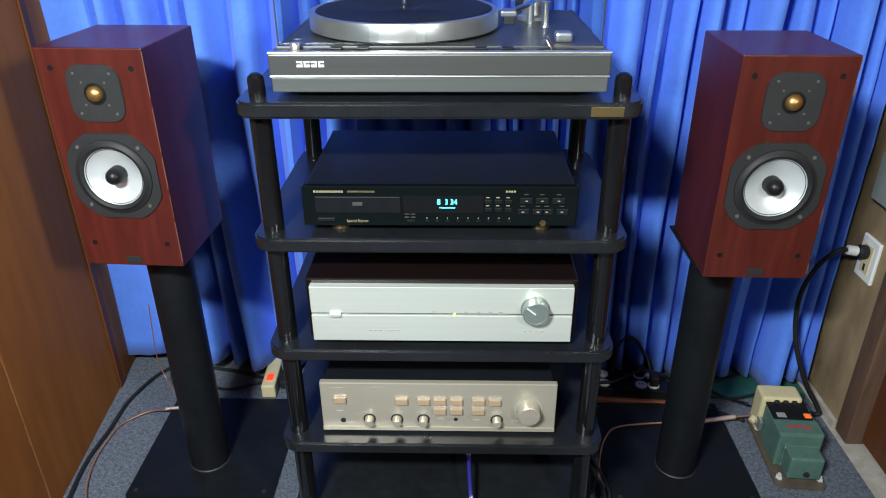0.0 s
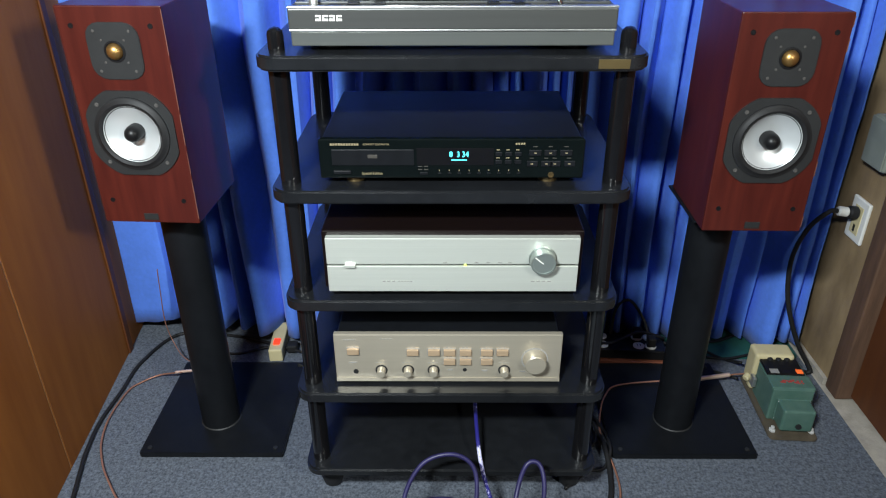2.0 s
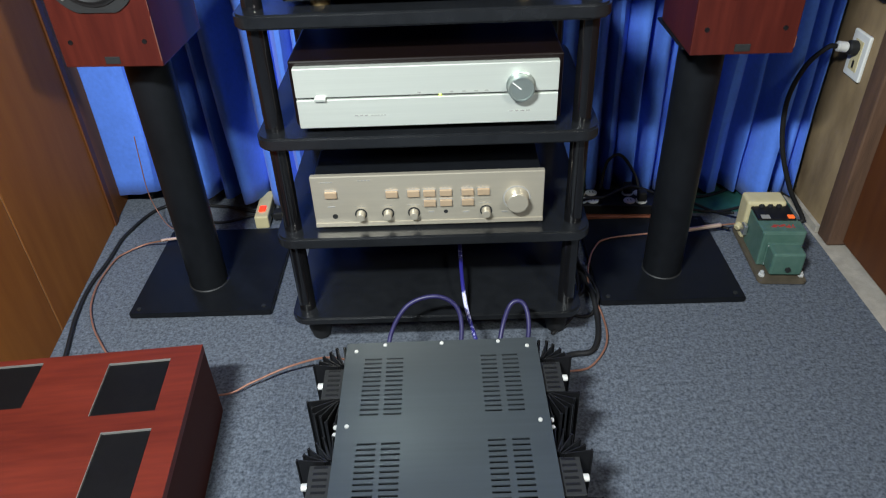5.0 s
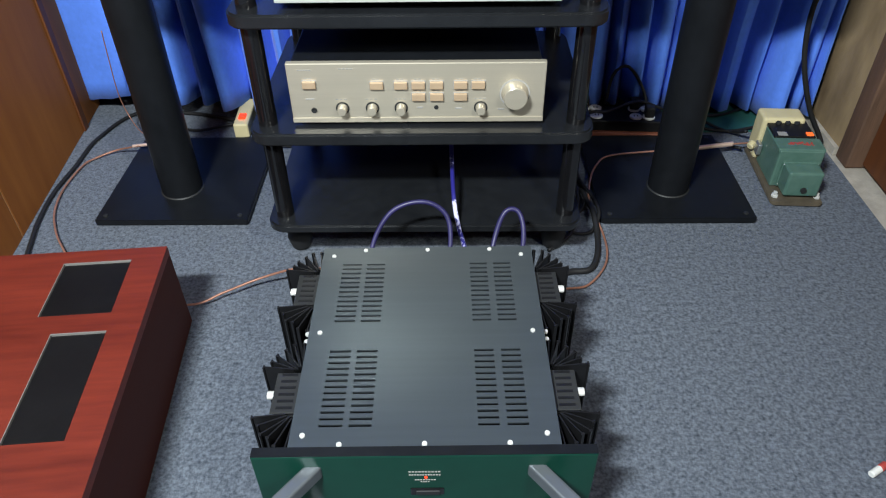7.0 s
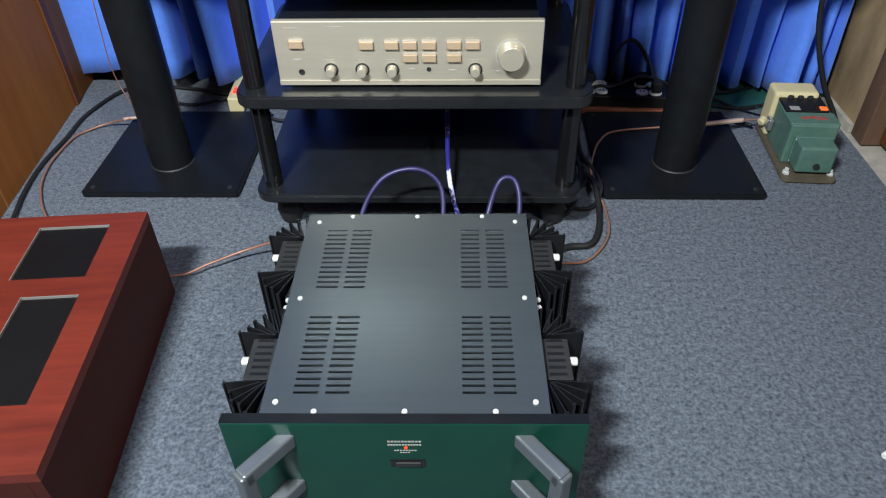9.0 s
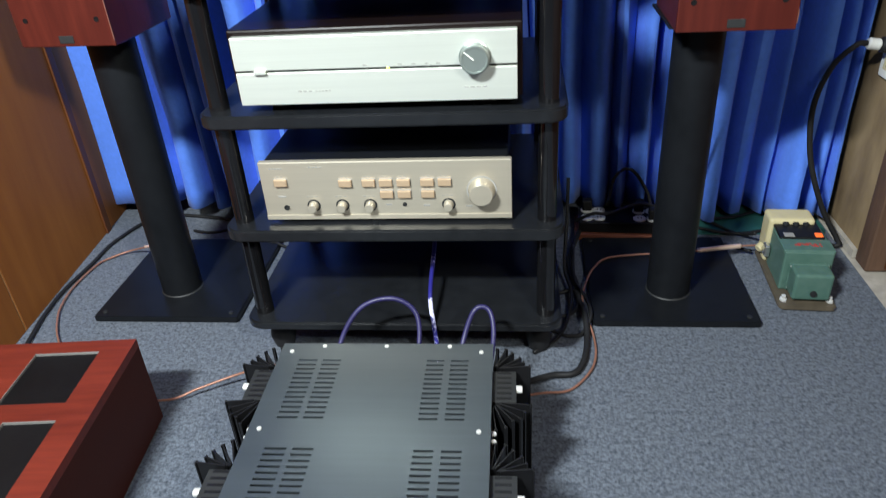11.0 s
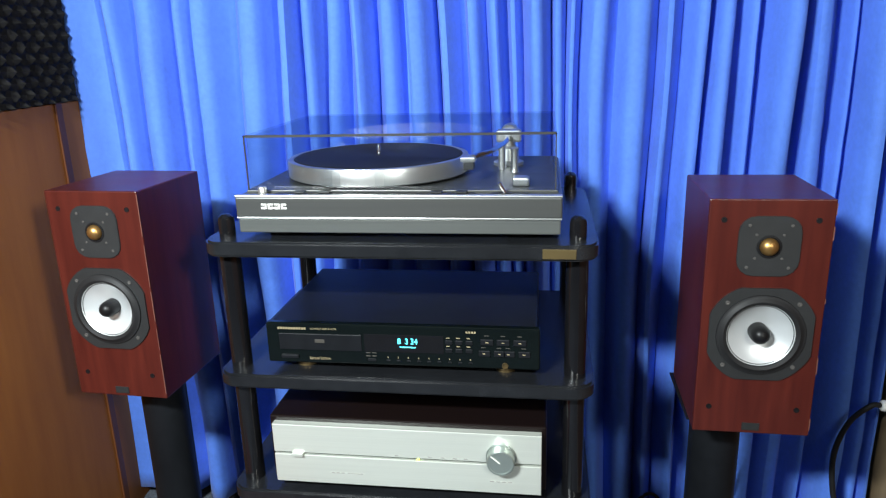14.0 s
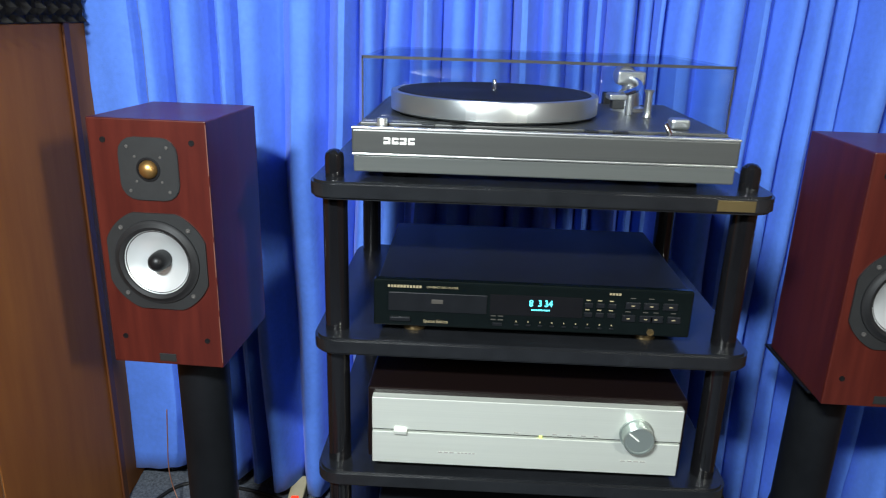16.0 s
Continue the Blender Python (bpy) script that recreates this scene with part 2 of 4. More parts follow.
def cable(points, r, material, label, name="cable", n=10):
    me = mesh_of(name, cord(points, r, n=n), material)
    me.shade_smooth()
    return tagged(new(name, me), label, "cable")


def letters(name, text, size, material, parent, place, label="", squash=1.0):
    """Raised lettering on a face that looks to -y."""
    cu = bpy.data.curves.new(name, "FONT")
    cu.body, cu.size, cu.extrude, cu.align_x, cu.align_y = text, size, 0.0002, "LEFT", "CENTER"
    tmp = bpy.data.objects.new(name, cu)
    me = bpy.data.meshes.new_from_object(tmp)
    bpy.data.objects.remove(tmp)
    me.transform(Matrix.Translation(place) @ pose(0, 0, 0, 90) @ Matrix.Diagonal((squash, 1, 1, 1)))
    me.materials.clear()
    me.materials.append(material)
    ob = new(name, me)
    ob.parent = parent
    return tagged(ob, label)


def bars(name, x0, x1, z, h, y, material, parent, pieces=1, gap=0.3):
    """A row of plain printed bars on a face that looks to -y."""
    bm = bmesh.new()
    w = (x1 - x0) / pieces
    for i in range(pieces):
        box(x0 + i * w, x0 + (i + 1 - gap) * w, y - 0.0006, y + 0.0005, z - h / 2, z + h / 2, bm=bm)
    return part(name, bm, material, parent)


BRIGHT_SCREW = mat("nickel_screw", (0.62, 0.62, 0.6), 0.35, 0.15)
PRINT_DIM = mat("dim_print", (0.055, 0.05, 0.043), 0.5)
SCREW_GREY = mat("dull_grey_steel", (0.11, 0.105, 0.1), 0.5, 0.4)
KNOB = mat("turned_steel", (0.42, 0.48, 0.45), 0.3, 0.75, vary=0.05)
FOOT_GOLD = mat("bronze_ring", (0.17, 0.12, 0.055), 0.35, 0.7)
FACING = pose(0, 0, 0, 90)  # local z turned to -y


# ---- the room ----
floor = setting("floor", box(-2.2, 0.98, -2.6, 2.0, -0.03, 0.0), CARPET, "worn blue-grey felt carpet with flecked pile", "carpet")
setting("floor_edge", box(0.98, 1.2, -2.6, 2.0, -0.03, -0.003), CEMENT, "bare cement strip along the wall beside the carpet", "floor")
setting("floor_paint", slab(0.62, 0.975, 1.7, 1.985, 0.0, 0.004, 0.02, 0.001), TEAL, "teal painted floor left bare under the curtain", "floor")
setting("wall_north", box(-2.2, 1.2, 1.99, 2.11, 0, 2.6), TEAL, "teal painted wall behind the curtain", "wall")
setting("wall_south", box(-2.2, 1.2, -2.7, -2.6, 0, 2.6), PLASTER, "plain plastered wall behind the listening place", "wall")
setting("ceiling", box(-2.2, 1.2, -2.7, 2.11, 2.6, 2.7), PLASTER, "plain off-white ceiling", "ceiling")
setting("wall_west_far", box(-2.3, -2.2, -2.7, 2.11, 0, 2.6), PLASTER, "plain plastered side wall", "wall")


def foam_wall():
    """Egg-crate foam above the panelling, on its own wall."""
    bm = bmesh.new()
    step, n_y, n_z = 0.0125, 62, 64
    grid = []
    for i in range(n_y):
        row = []
        for j in range(n_z):
            y, z = 1.08 + i * step, 1.1 + j * step
            h = 0.013 * math.cos(math.pi * i / 2) * math.cos(math.pi * j / 2) + random.uniform(-0.002, 0.002)
            row.append(bm.verts.new((0.02 + h, y, z)))
        grid.append(row)
    for i in range(n_y - 1):
        for j in range(n_z - 1):
            bm.faces.new((grid[i][j], grid[i + 1][j], grid[i + 1][j + 1], grid[i][j + 1]))
    return bm


west = setting("wall_west", box(-0.1, -0.012, -0.3, 0.74, 0, 2.6), PLASTER, "side wall clad with brown panelling and dark foam", "wall")
west.matrix_world = pose(-0.866, 1.18, 0, 0, 0, 5.5)
foam = part("acoustic_foam", foam_wall(), FOAM, west, "charcoal egg-crate acoustic foam", smooth=True)
foam.matrix_local = pose(-0.014, -1.2, 0.043)
for y0, y1 in ((-0.3, 0.101), (0.105, 0.7)):
    part("panel", box(-0.012, 0.0, y0, y1, 0.0, 1.14, 0.0015), BROWN, west, "warm brown veneered board")
part("seam", box(-0.012, -0.0006, 0.1015, 0.1045, 0.0, 1.135), mat("pale_raw_edge", (0.5, 0.25, 0.09), 0.6), west, "pale seam between boards")
part("edge_strip", box(0.0006, 0.006, 0.545, 0.572, 0.0, 1.142, 0.002), BROWN_DARK, west, "darker edge strip")
part("backing", box(-0.13, -0.1, -0.13, 0.78, 0, 2.6), PLASTER, west)

east = setting("wall_east", box(1.0, 1.2, 1.587, 1.99, 0, 2.6), PLY, "stained bare plywood wall beside the curtain", "wall")
part("door_panel", box(1.03, 1.07, -2.6, 1.527, 0.012, 2.6, 0.002), BROWN_DARK, east, "dark brown veneered panel")
part("post", box(0.993, 1.07, 1.529, 1.585, 0.0, 2.6, 0.004), OLD_WOOD, east, "rough dark timber post with scuffs")
part("skirting", box(0.988, 0.9995, 1.59, 1.98, 0.0, 0.02), CEMENT, east)


def curtain():
    """A pleated cloth: flat-faced folds of uneven width with deep narrow creases, looser at the hem."""
    rng = random.Random(23)
    folds, x = [], -0.945
    for w, deep, lead in ((0.15, 0.035, 0.8), (0.06, 0.07, 0.35), (0.1, 0.075, 0.6)):
        folds.append((x, w, deep, 0.0, lead))
        x += w
    while x < 0.965:
        w = rng.choice((0.034, 0.046, 0.058, 0.07, 0.085)) * rng.uniform(0.85, 1.15)
        folds.append((x, w, 0.03 + w * rng.uniform(0.35, 0.75), rng.uniform(-0.012, 0.012), rng.uniform(0.22, 0.72)))
        x += w
    end = folds[-1][0] + folds[-1][1]
    bm = bmesh.new()
    cols, rows_n, steps = [], 48, 12
    for k, (fx, w, deep, shift, lead) in enumerate(folds):
        for i in range(steps):
            u = i / steps
            rise = u / lead if u < lead else (1 - u) / (1 - lead)
            face = min(1.0, rise * (1.25 + 0.25 * (k % 3)))
            s = 0.72 * face + 0.28 * (0.5 - 0.5 * math.cos(math.pi * rise))
            col = []
            for j in range(rows_n + 1):
                v = j / rows_n
                px = fx + u * w
                z = 0.03 + 2.5 * v
                full = 0.82 + 0.3 * noise.noise((k * 0.7, z * 1.4, 0.5)) + 0.22 * (1 - v) ** 5
                lean = 0.016 * math.sin(px * 7 + z * 2.3) + 0.012 * noise.noise((k * 0.9, z * 2.2, 3.0))
                wrinkle = 0.005 * noise.noise((px * 12, z * 5, k * 0.3)) + 0.003 * noise.noise((px * 38, z * 22, 2.0))
                drop = (0.014 * math.sin(px * 6.0) + 0.012 * s + 0.007 * noise.noise((px * 20, 0, 5))) * (1 - v) ** 8
                ends = min(1, (px + 0.96) / 0.06, (end - px) / 0.05)
                bulge = -0.07 * min(1, max(0, (px - 0.82) / 0.14)) - 0.02 * min(1, max(0, (-0.85 - px) / 0.08))
                col.append(bm.verts.new((px + lean * 0.8 * ends, 1.85 + bulge + shift - deep * 1.35 * s * full + lean * 0.5 + wrinkle, z + drop)))
            cols.append(col)
    for a, b in zip(cols, cols[1:]):
        for j in range(rows_n):
            bm.faces.new((a[j], b[j], b[j + 1], a[j + 1]))
    me = mesh_of("curtain", bm, CURTAIN)
    me.shade_smooth()
    me.set_sharp_from_angle(angle=radians(42))
    ob = tagged(new("curtain", me), "royal blue cotton curtain hanging in uneven pleats to the floor", "curtain")
    solid = ob.modifiers.new("cloth", "SOLIDIFY")
    solid.thickness = 0.0015
    return ob


curtain()


# ---- the rack ----
SHELVES = ((0.967, 0.024), (0.745, 0.024), (0.53, 0.024), (0.317, 0.024), (0.115, 0.018))


def rack():
    r = thing("audio_rack", -0.003, 1.393, 0, label="black five-tier audio rack with glossy tubular posts on the carpet", category="rack")
    for top, thick in SHELVES:
        part("shelf", slab(-0.304, 0.304, -0.225, 0.215, top - thick, top, 0.034, 0.0035), BLACK_SHELF, r, "black shelf with rounded corners", smooth=True)
    for x in (-0.274, 0.274):
        for y in (-0.182, 0.178):
            levels = [0.07] + [s[0] for s in reversed(SHELVES)]
            for lo, hi, th in zip(levels[1:], levels[2:], [s[1] for s in reversed(SHELVES)][1:]):
                part("post", rod((x, y, lo), (x, y, hi - th), 0.0168, 24), BLACK_GLOSS, r, "glossy black tube", smooth=True)
            part("cap", lathe([(0.0128, 0), (0.0128, 0.024), (0.0116, 0.03), (0.0065, 0.0345), (0, 0.036)], 24, Matrix.Translation((x, y, 0.967))), BLACK_GLOSS, r, smooth=True)
            part("foot", lathe([(0.01, 0), (0.02, 0.006), (0.026, 0.03), (0.022, 0.055), (0.014, 0.07), (0.014, 0.098)], 20, Matrix.Translation((x * 0.96, y * 0.8, 0))), RUBBER, r, "black ball castor", smooth=True)
    part("badge", box(0.222, 0.27, -0.2264, -0.224, 0.9475, 0.962, 0.0006), mat("dull_brass", (0.13, 0.095, 0.04), 0.45, 0.6), r, "small brass badge")
    return r


rack()


# ---- the record player ----
def turntable():
    t = thing("turntable", -0.002, 1.194, 0.971, label="grey metal record player with closed clear dust cover on the rack", category="turntable")
    part("lower_body", box(-0.247, 0.247, 0.002, 0.37, 0.005, 0.028, 0.002), TT_LOW, t)
    part("upper_body", box(-0.249, 0.249, 0.0, 0.372, 0.0298, 0.0615, 0.0025), TT_GREY, t)
    part("trim_line", box(-0.2485, 0.2485, -0.0008, 0.371, 0.0275, 0.0302, 0.0008), ALU, t, "bright trim line")
    part("top_edge", box(-0.249, 0.249, -0.001, 0.012, 0.0612, 0.0642, 0.001), ALU, t, "bright front edge")
    part("deck", box(-0.243, 0.243, 0.034, 0.366, 0.061, 0.0655, 0.001), TT_GREY, t)
    part("control_strip", box(-0.19, 0.12, 0.014, 0.03, 0.0615, 0.0632), BLACK, t, "dark control strip")
    for x in (-0.151, -0.111, 0.062, 0.1):
        part("button", box(x - 0.009, x + 0.009, 0.015, 0.027, 0.0632, 0.067, 0.001), BLACK_METAL, t)
    part("knob", lathe([(0.007, 0), (0.007, 0.011), (0.006, 0.0125), (0, 0.0125)], 20, Matrix.Translation((-0.212, 0.022, 0.061))), ALU, t, smooth=True)
    part("lever_slot", box(0.145, 0.2, 0.016, 0.028, 0.0615, 0.0635), BLACK, t)
    part("lever", rod((0.165, 0.022, 0.063), (0.156, 0.022, 0.079), 0.0032, 12, 0.001), CHROME, t, "small bright cue lever", smooth=True)
    bm = bmesh.new()
    for i, x in enumerate((-0.207, -0.1965, -0.186, -0.1755)):
        box(x, x + 0.0085, -0.0012, 0.0, 0.043, 0.0465, bm=bm), box(x, x + 0.0085, -0.0012, 0.0, 0.049, 0.0515, bm=bm)
        box(x if i % 2 else x + 0.006, (x if i % 2 else x + 0.006) + 0.0025, -0.0012, 0.0, 0.0455, 0.0495, bm=bm)
    part("badge", bm, WHITE, t, "bright raised badge of plain bars")
    for x in (-0.19, 0.19):
        for y in (0.05, 0.32):
            part("foot", lathe([(0.024, -0.004), (0.026, 0.0), (0.024, 0.006)], 20, Matrix.Translation((x, y, 0))), RUBBER, t)
    cx, cy = -0.062, 0.186
    plat = part("platter", lathe([(0, 0.068), (0.15, 0.068), (0.1555, 0.071), (0.1555, 0.0935), (0.154, 0.097), (0.147, 0.0975), (0.146, 0.0965), (0, 0.0965)], 96, Matrix.Translation((cx, cy, 0))), ALU, t, "bright turned aluminium platter", smooth=True)
    ribs = [(0, 0.0975)]
    for i in range(18):
        ribs += [(0.012 + i * 0.0074, 0.0975), (0.0155 + i * 0.0074, 0.0985)]
    part("mat", lathe([(0, 0.0982)] + ribs[1:] + [(0.1455, 0.0965)], 64, Matrix.Translation((cx, cy, 0))), RUBBER, plat, "ribbed black rubber mat", smooth=True)
    part("spindle", lathe([(0.0035, 0.097), (0.0035, 0.112), (0.002, 0.115), (0, 0.1155)], 12, Matrix.Translation((cx, cy, 0))), CHROME, plat, smooth=True)
    arm = part("tonearm", lathe([(0.027, 0.065), (0.027, 0.071), (0.019, 0.074), (0.017, 0.095), (0.012, 0.1), (0.012, 0.112), (0, 0.114)], 28, Matrix.Translation((0.158, 0.27, 0))), ALU, t, "silver tonearm on its pivot", smooth=True)
    part("tube", cord([(0.158, 0.33, 0.117), (0.158, 0.27, 0.117), (0.157, 0.2, 0.116), (0.14, 0.13, 0.112), (0.112, 0.092, 0.107)], 0.0042, 10), CHROME, arm, smooth=True)
    part("counterweight", rod((0.158, 0.295, 0.117), (0.158, 0.335, 0.117), 0.0165, 28, 0.003), ALU, arm, smooth=True)
    part("headshell", box(0.092, 0.116, 0.078, 0.11, 0.1, 0.108, 0.002), ALU, arm)
    part("cartridge", box(0.097, 0.113, 0.08, 0.1, 0.088, 0.1, 0.001), CHARCOAL, arm)
    part("gimbal", box(0.136, 0.181, 0.258, 0.284, 0.106, 0.128, 0.004), ALU, arm)
    part("arm_rest", lathe([(0.008, 0.065), (0.006, 0.07), (0.0055, 0.1), (0.008, 0.106), (0, 0.107)], 14, Matrix.Translation((0.172, 0.19, 0))), ALU, t, smooth=True)
    part("cue_post", lathe([(0.006, 0.065), (0.006, 0.108), (0, 0.109)], 14, Matrix.Translation((0.149, 0.215, 0))), ALU, t, smooth=True)
    part("weight_box", box(0.174, 0.2, 0.058, 0.082, 0.0655, 0.08, 0.004), ALU, t, "small bright silver block")
    x, y0, y1, z0, z1, th = 0.24, 0.033, 0.362, 0.0665, 0.151, 0.003
    lid = box(-x, x, y0, y1, z0, z1)
    bmesh.ops.delete(lid, geom=[f for f in lid.faces if f.calc_center_median().z < z0 + 1e-4], context="FACES_ONLY")
    bmesh.ops.recalc_face_normals(lid, faces=lid.faces)
    bmesh.ops.solidify(lid, geom=lid.faces[:], thickness=th)
    cover = part("dust_cover", lid, ACRYLIC, t, "clear smoke-tinted dust cover")
    cover.visible_shadow = False
    rim = bmesh.new()
    box(-x, x, y0 - 0.0006, y0 + 0.003, z1 - 0.003, z1 + 0.0006, bm=rim)
    for sx in (-x, x - 0.0018):
        box(sx, sx + 0.0018, y0 - 0.0006, y0 + 0.0018, z0, z1, bm=rim)
    part("rim", rim, CHARCOAL, cover, "dark polished rim")
    for hx in (-0.15, 0.15):
        part("hinge", box(hx - 0.016, hx + 0.016, 0.355, 0.378, 0.05, 0.085, 0.003), BLACK, t)
    return t


turntable()


# ---- the disc player ----
def disc_player():
    d = thing("cd_player", -0.003, 1.195, 0.745, label="black compact disc player with lit cyan display on the rack", category="cd player")
    part("case", box(-0.215, 0.215, 0.012, 0.29, 0.012, 0.08, 0.002), BLACK_METAL, d)
    part("front_panel", box(-0.22, 0.22, 0.0, 0.014, 0.0125, 0.0815, 0.003, 3), DARK_GREEN, d, "glossy green-black front panel")
    tray = part("tray", box(-0.199, -0.062, -0.0016, 0.002, 0.036, 0.064, 0.001), BLACK_METAL, d, "matt black disc tray")
    part("disc_mark", box(-0.139, -0.123, -0.0021, -0.0014, 0.049, 0.055, 0.0003), PRINT_DIM, tray)
    part("power_button", box(-0.197, -0.168, -0.003, 0.002, 0.021, 0.027, 0.001), BLACK_METAL, d)
    window = part("display_window", box(-0.058, 0.07, -0.0006, 0.002, 0.036, 0.066, 0.0004), BLACK_GLOSS, d, "dark display window")
    letters("digits", "8  3 34", 0.0135, CYAN, window, (-0.004, -0.0009, 0.055), "lit cyan track and time digits", 0.85)
    bars("calendar", 0.0, 0.026, 0.0455, 0.0016, -0.0008, CYAN, window, 9)
    bars("print", -0.2, -0.152, 0.0725, 0.0036, 0.0, GOLD_MARK, d, 11)
    letters("lettering", "COMPACT DISC PLAYER", 0.0042, GOLD_MARK, d, (-0.146, -0.0004, 0.0725), "", 0.95)
    letters("lettering", "Special Edition", 0.0066, GOLD_MARK, d, (-0.15, -0.0004, 0.0215), "gold script", 0.9)
    bars("print", 0.105, 0.122, 0.0735, 0.003, 0.0, GOLD_MARK, d, 4)
    for row in range(2):
        for i in range(3):
            x = 0.078 + 0.016 * i
            part("button", box(x - 0.0055, x + 0.0055, -0.002, 0.002, 0.0385 + row * 0.014, 0.0455 + row * 0.014, 0.001), BLACK_METAL, d)
            bars("print", x - 0.004, x + 0.004, 0.049 + row * 0.014, 0.0014, 0.0, GOLD_MARK, d)
    for row, xs in ((0, (0.134, 0.158, 0.172, 0.196)), (1, (0.139, 0.164, 0.19))):
        for x in xs:
            part("button", box(x - 0.009 + row * -0.002, x + 0.009, -0.0022, 0.002, 0.034 + row * 0.019, 0.044 + row * 0.019, 0.001), BLACK_METAL, d)
            bars("print", x - 0.003, x + 0.003, 0.039 + row * 0.019, 0.0016, -0.0018, GOLD_MARK, d)
            bars("print", x - 0.005, x + 0.005, 0.0485 + row * 0.02, 0.0012, 0.0, PRINT_DIM, d)
    for i in range(9):
        x = -0.02 + i * 0.0165
        part("track_key", box(x - 0.003, x + 0.003, -0.0015, 0.002, 0.0205, 0.023, 0.0005), BLACK_METAL, d)
        bars("print", x - 0.001, x + 0.001, 0.027, 0.0022, 0.0, GOLD_MARK, d)
    part("key", box(-0.053, -0.04, -0.0015, 0.002, 0.0195, 0.024, 0.0005), BLACK_METAL, d)
    bars("print", -0.056, -0.036, 0.0285, 0.0018, 0.0, PRINT_DIM, d, 2), bars("print", -0.056, -0.036, 0.034, 0.0014, 0.0, PRINT_DIM, d, 2)
    part("headphone_socket", lathe([(0.005, 0), (0.005, 0.002), (0.0035, 0.002), (0.003, 0.0004), (0, 0.0004)], 20, Matrix.Translation((0.166, 0, 0.019)) @ FACING), FOOT_GOLD, d, "gold ringed socket", smooth=True)
    for x in (-0.165, 0.165):
        for y in (0.03, 0.25):
            part("foot", lathe([(0.016, 0), (0.017, 0.004), (0.015, 0.012)], 24, Matrix.Translation((x, y, 0))), FOOT_GOLD if y < 0.1 else RUBBER, d, "bronze ringed foot", smooth=True)
    return d


disc_player()


# ---- the two amplifiers on the rack ----
def preamplifier():
    p = thing("preamplifier", -0.001, 1.177, 0.53, label="silver-faced preamplifier in a dark wooden case on the rack", category="amplifier")
    part("case", box(-0.23, 0.23, 0.013, 0.36, 0.016, 0.132, 0.003), mat("very_dark_rosewood", (0.007, 0.004, 0.0035), 0.3, spec=0.2, scale=14, stretch=(0.3, 3, 3), second=(0.007, 0.004, 0.004)), p, "dark rosewood case")
    part("upper_face", box(-0.222, 0.222, 0.0, 0.02, 0.0715, 0.123, 0.0012), SILVER, p, "brushed silver face")
    part("lower_face", box(-0.222, 0.222, 0.0, 0.02, 0.0155, 0.0675, 0.0012), SILVER, p, "brushed silver face")
    part("groove", box(-0.22, 0.22, 0.006, 0.02, 0.0675, 0.0715), BLACK, p)
    part("power_button", box(-0.19, -0.171, -0.006, 0.01, 0.0665, 0.0725, 0.001), SILVER, p)
    k = part("volume_knob", lathe([(0.0245, 0), (0.0245, 0.003), (0.0225, 0.004), (0.022, 0.019), (0.0205, 0.0205), (0.0185, 0.0205), (0.018, 0.0195), (0, 0.0195)], 48, Matrix.Translation((0.158, 0.0, 0.083)) @ FACING), KNOB, p, "machined silver volume knob", smooth=True)
    part("pointer", box(-0.0008, 0.0008, -0.0216, -0.02, 0.001, 0.02), WHITE, k).matrix_local = pose(0.158, 0, 0.083, 0, -50, 0)
    for x in (-0.011, 0.044, 0.065, 0.085, 0.103):
        part("lamp_hole", box(x - 0.001, x + 0.001, 0.003, 0.007, 0.0685, 0.0705), GREY_MARK, p)
        bars("print", x - 0.005, x + 0.004, 0.0755, 0.0013, 0.0, GREY_MARK, p)
    part("power_led", box(0.0205, 0.0245, -0.001, 0.007, 0.068, 0.072, 0.0008), GREEN_GLOW, p, "lit yellow-green lamp")
    bars("print", -0.125, -0.1, 0.037, 0.0018, 0.0, GREY_MARK, p, 3), bars("print", -0.097, -0.07, 0.037, 0.0015, 0.0, GREY_MARK, p, 5)
    bars("print", 0.14, 0.178, 0.037, 0.0015, 0.0, GREY_MARK, p, 4)
    for x in (-0.17, 0.17):
        for y in (0.05, 0.3):
            part("foot", lathe([(0.018, 0), (0.02, 0.017)], 20, Matrix.Translation((x, y, 0))), RUBBER, p)
    return p


preamplifier()


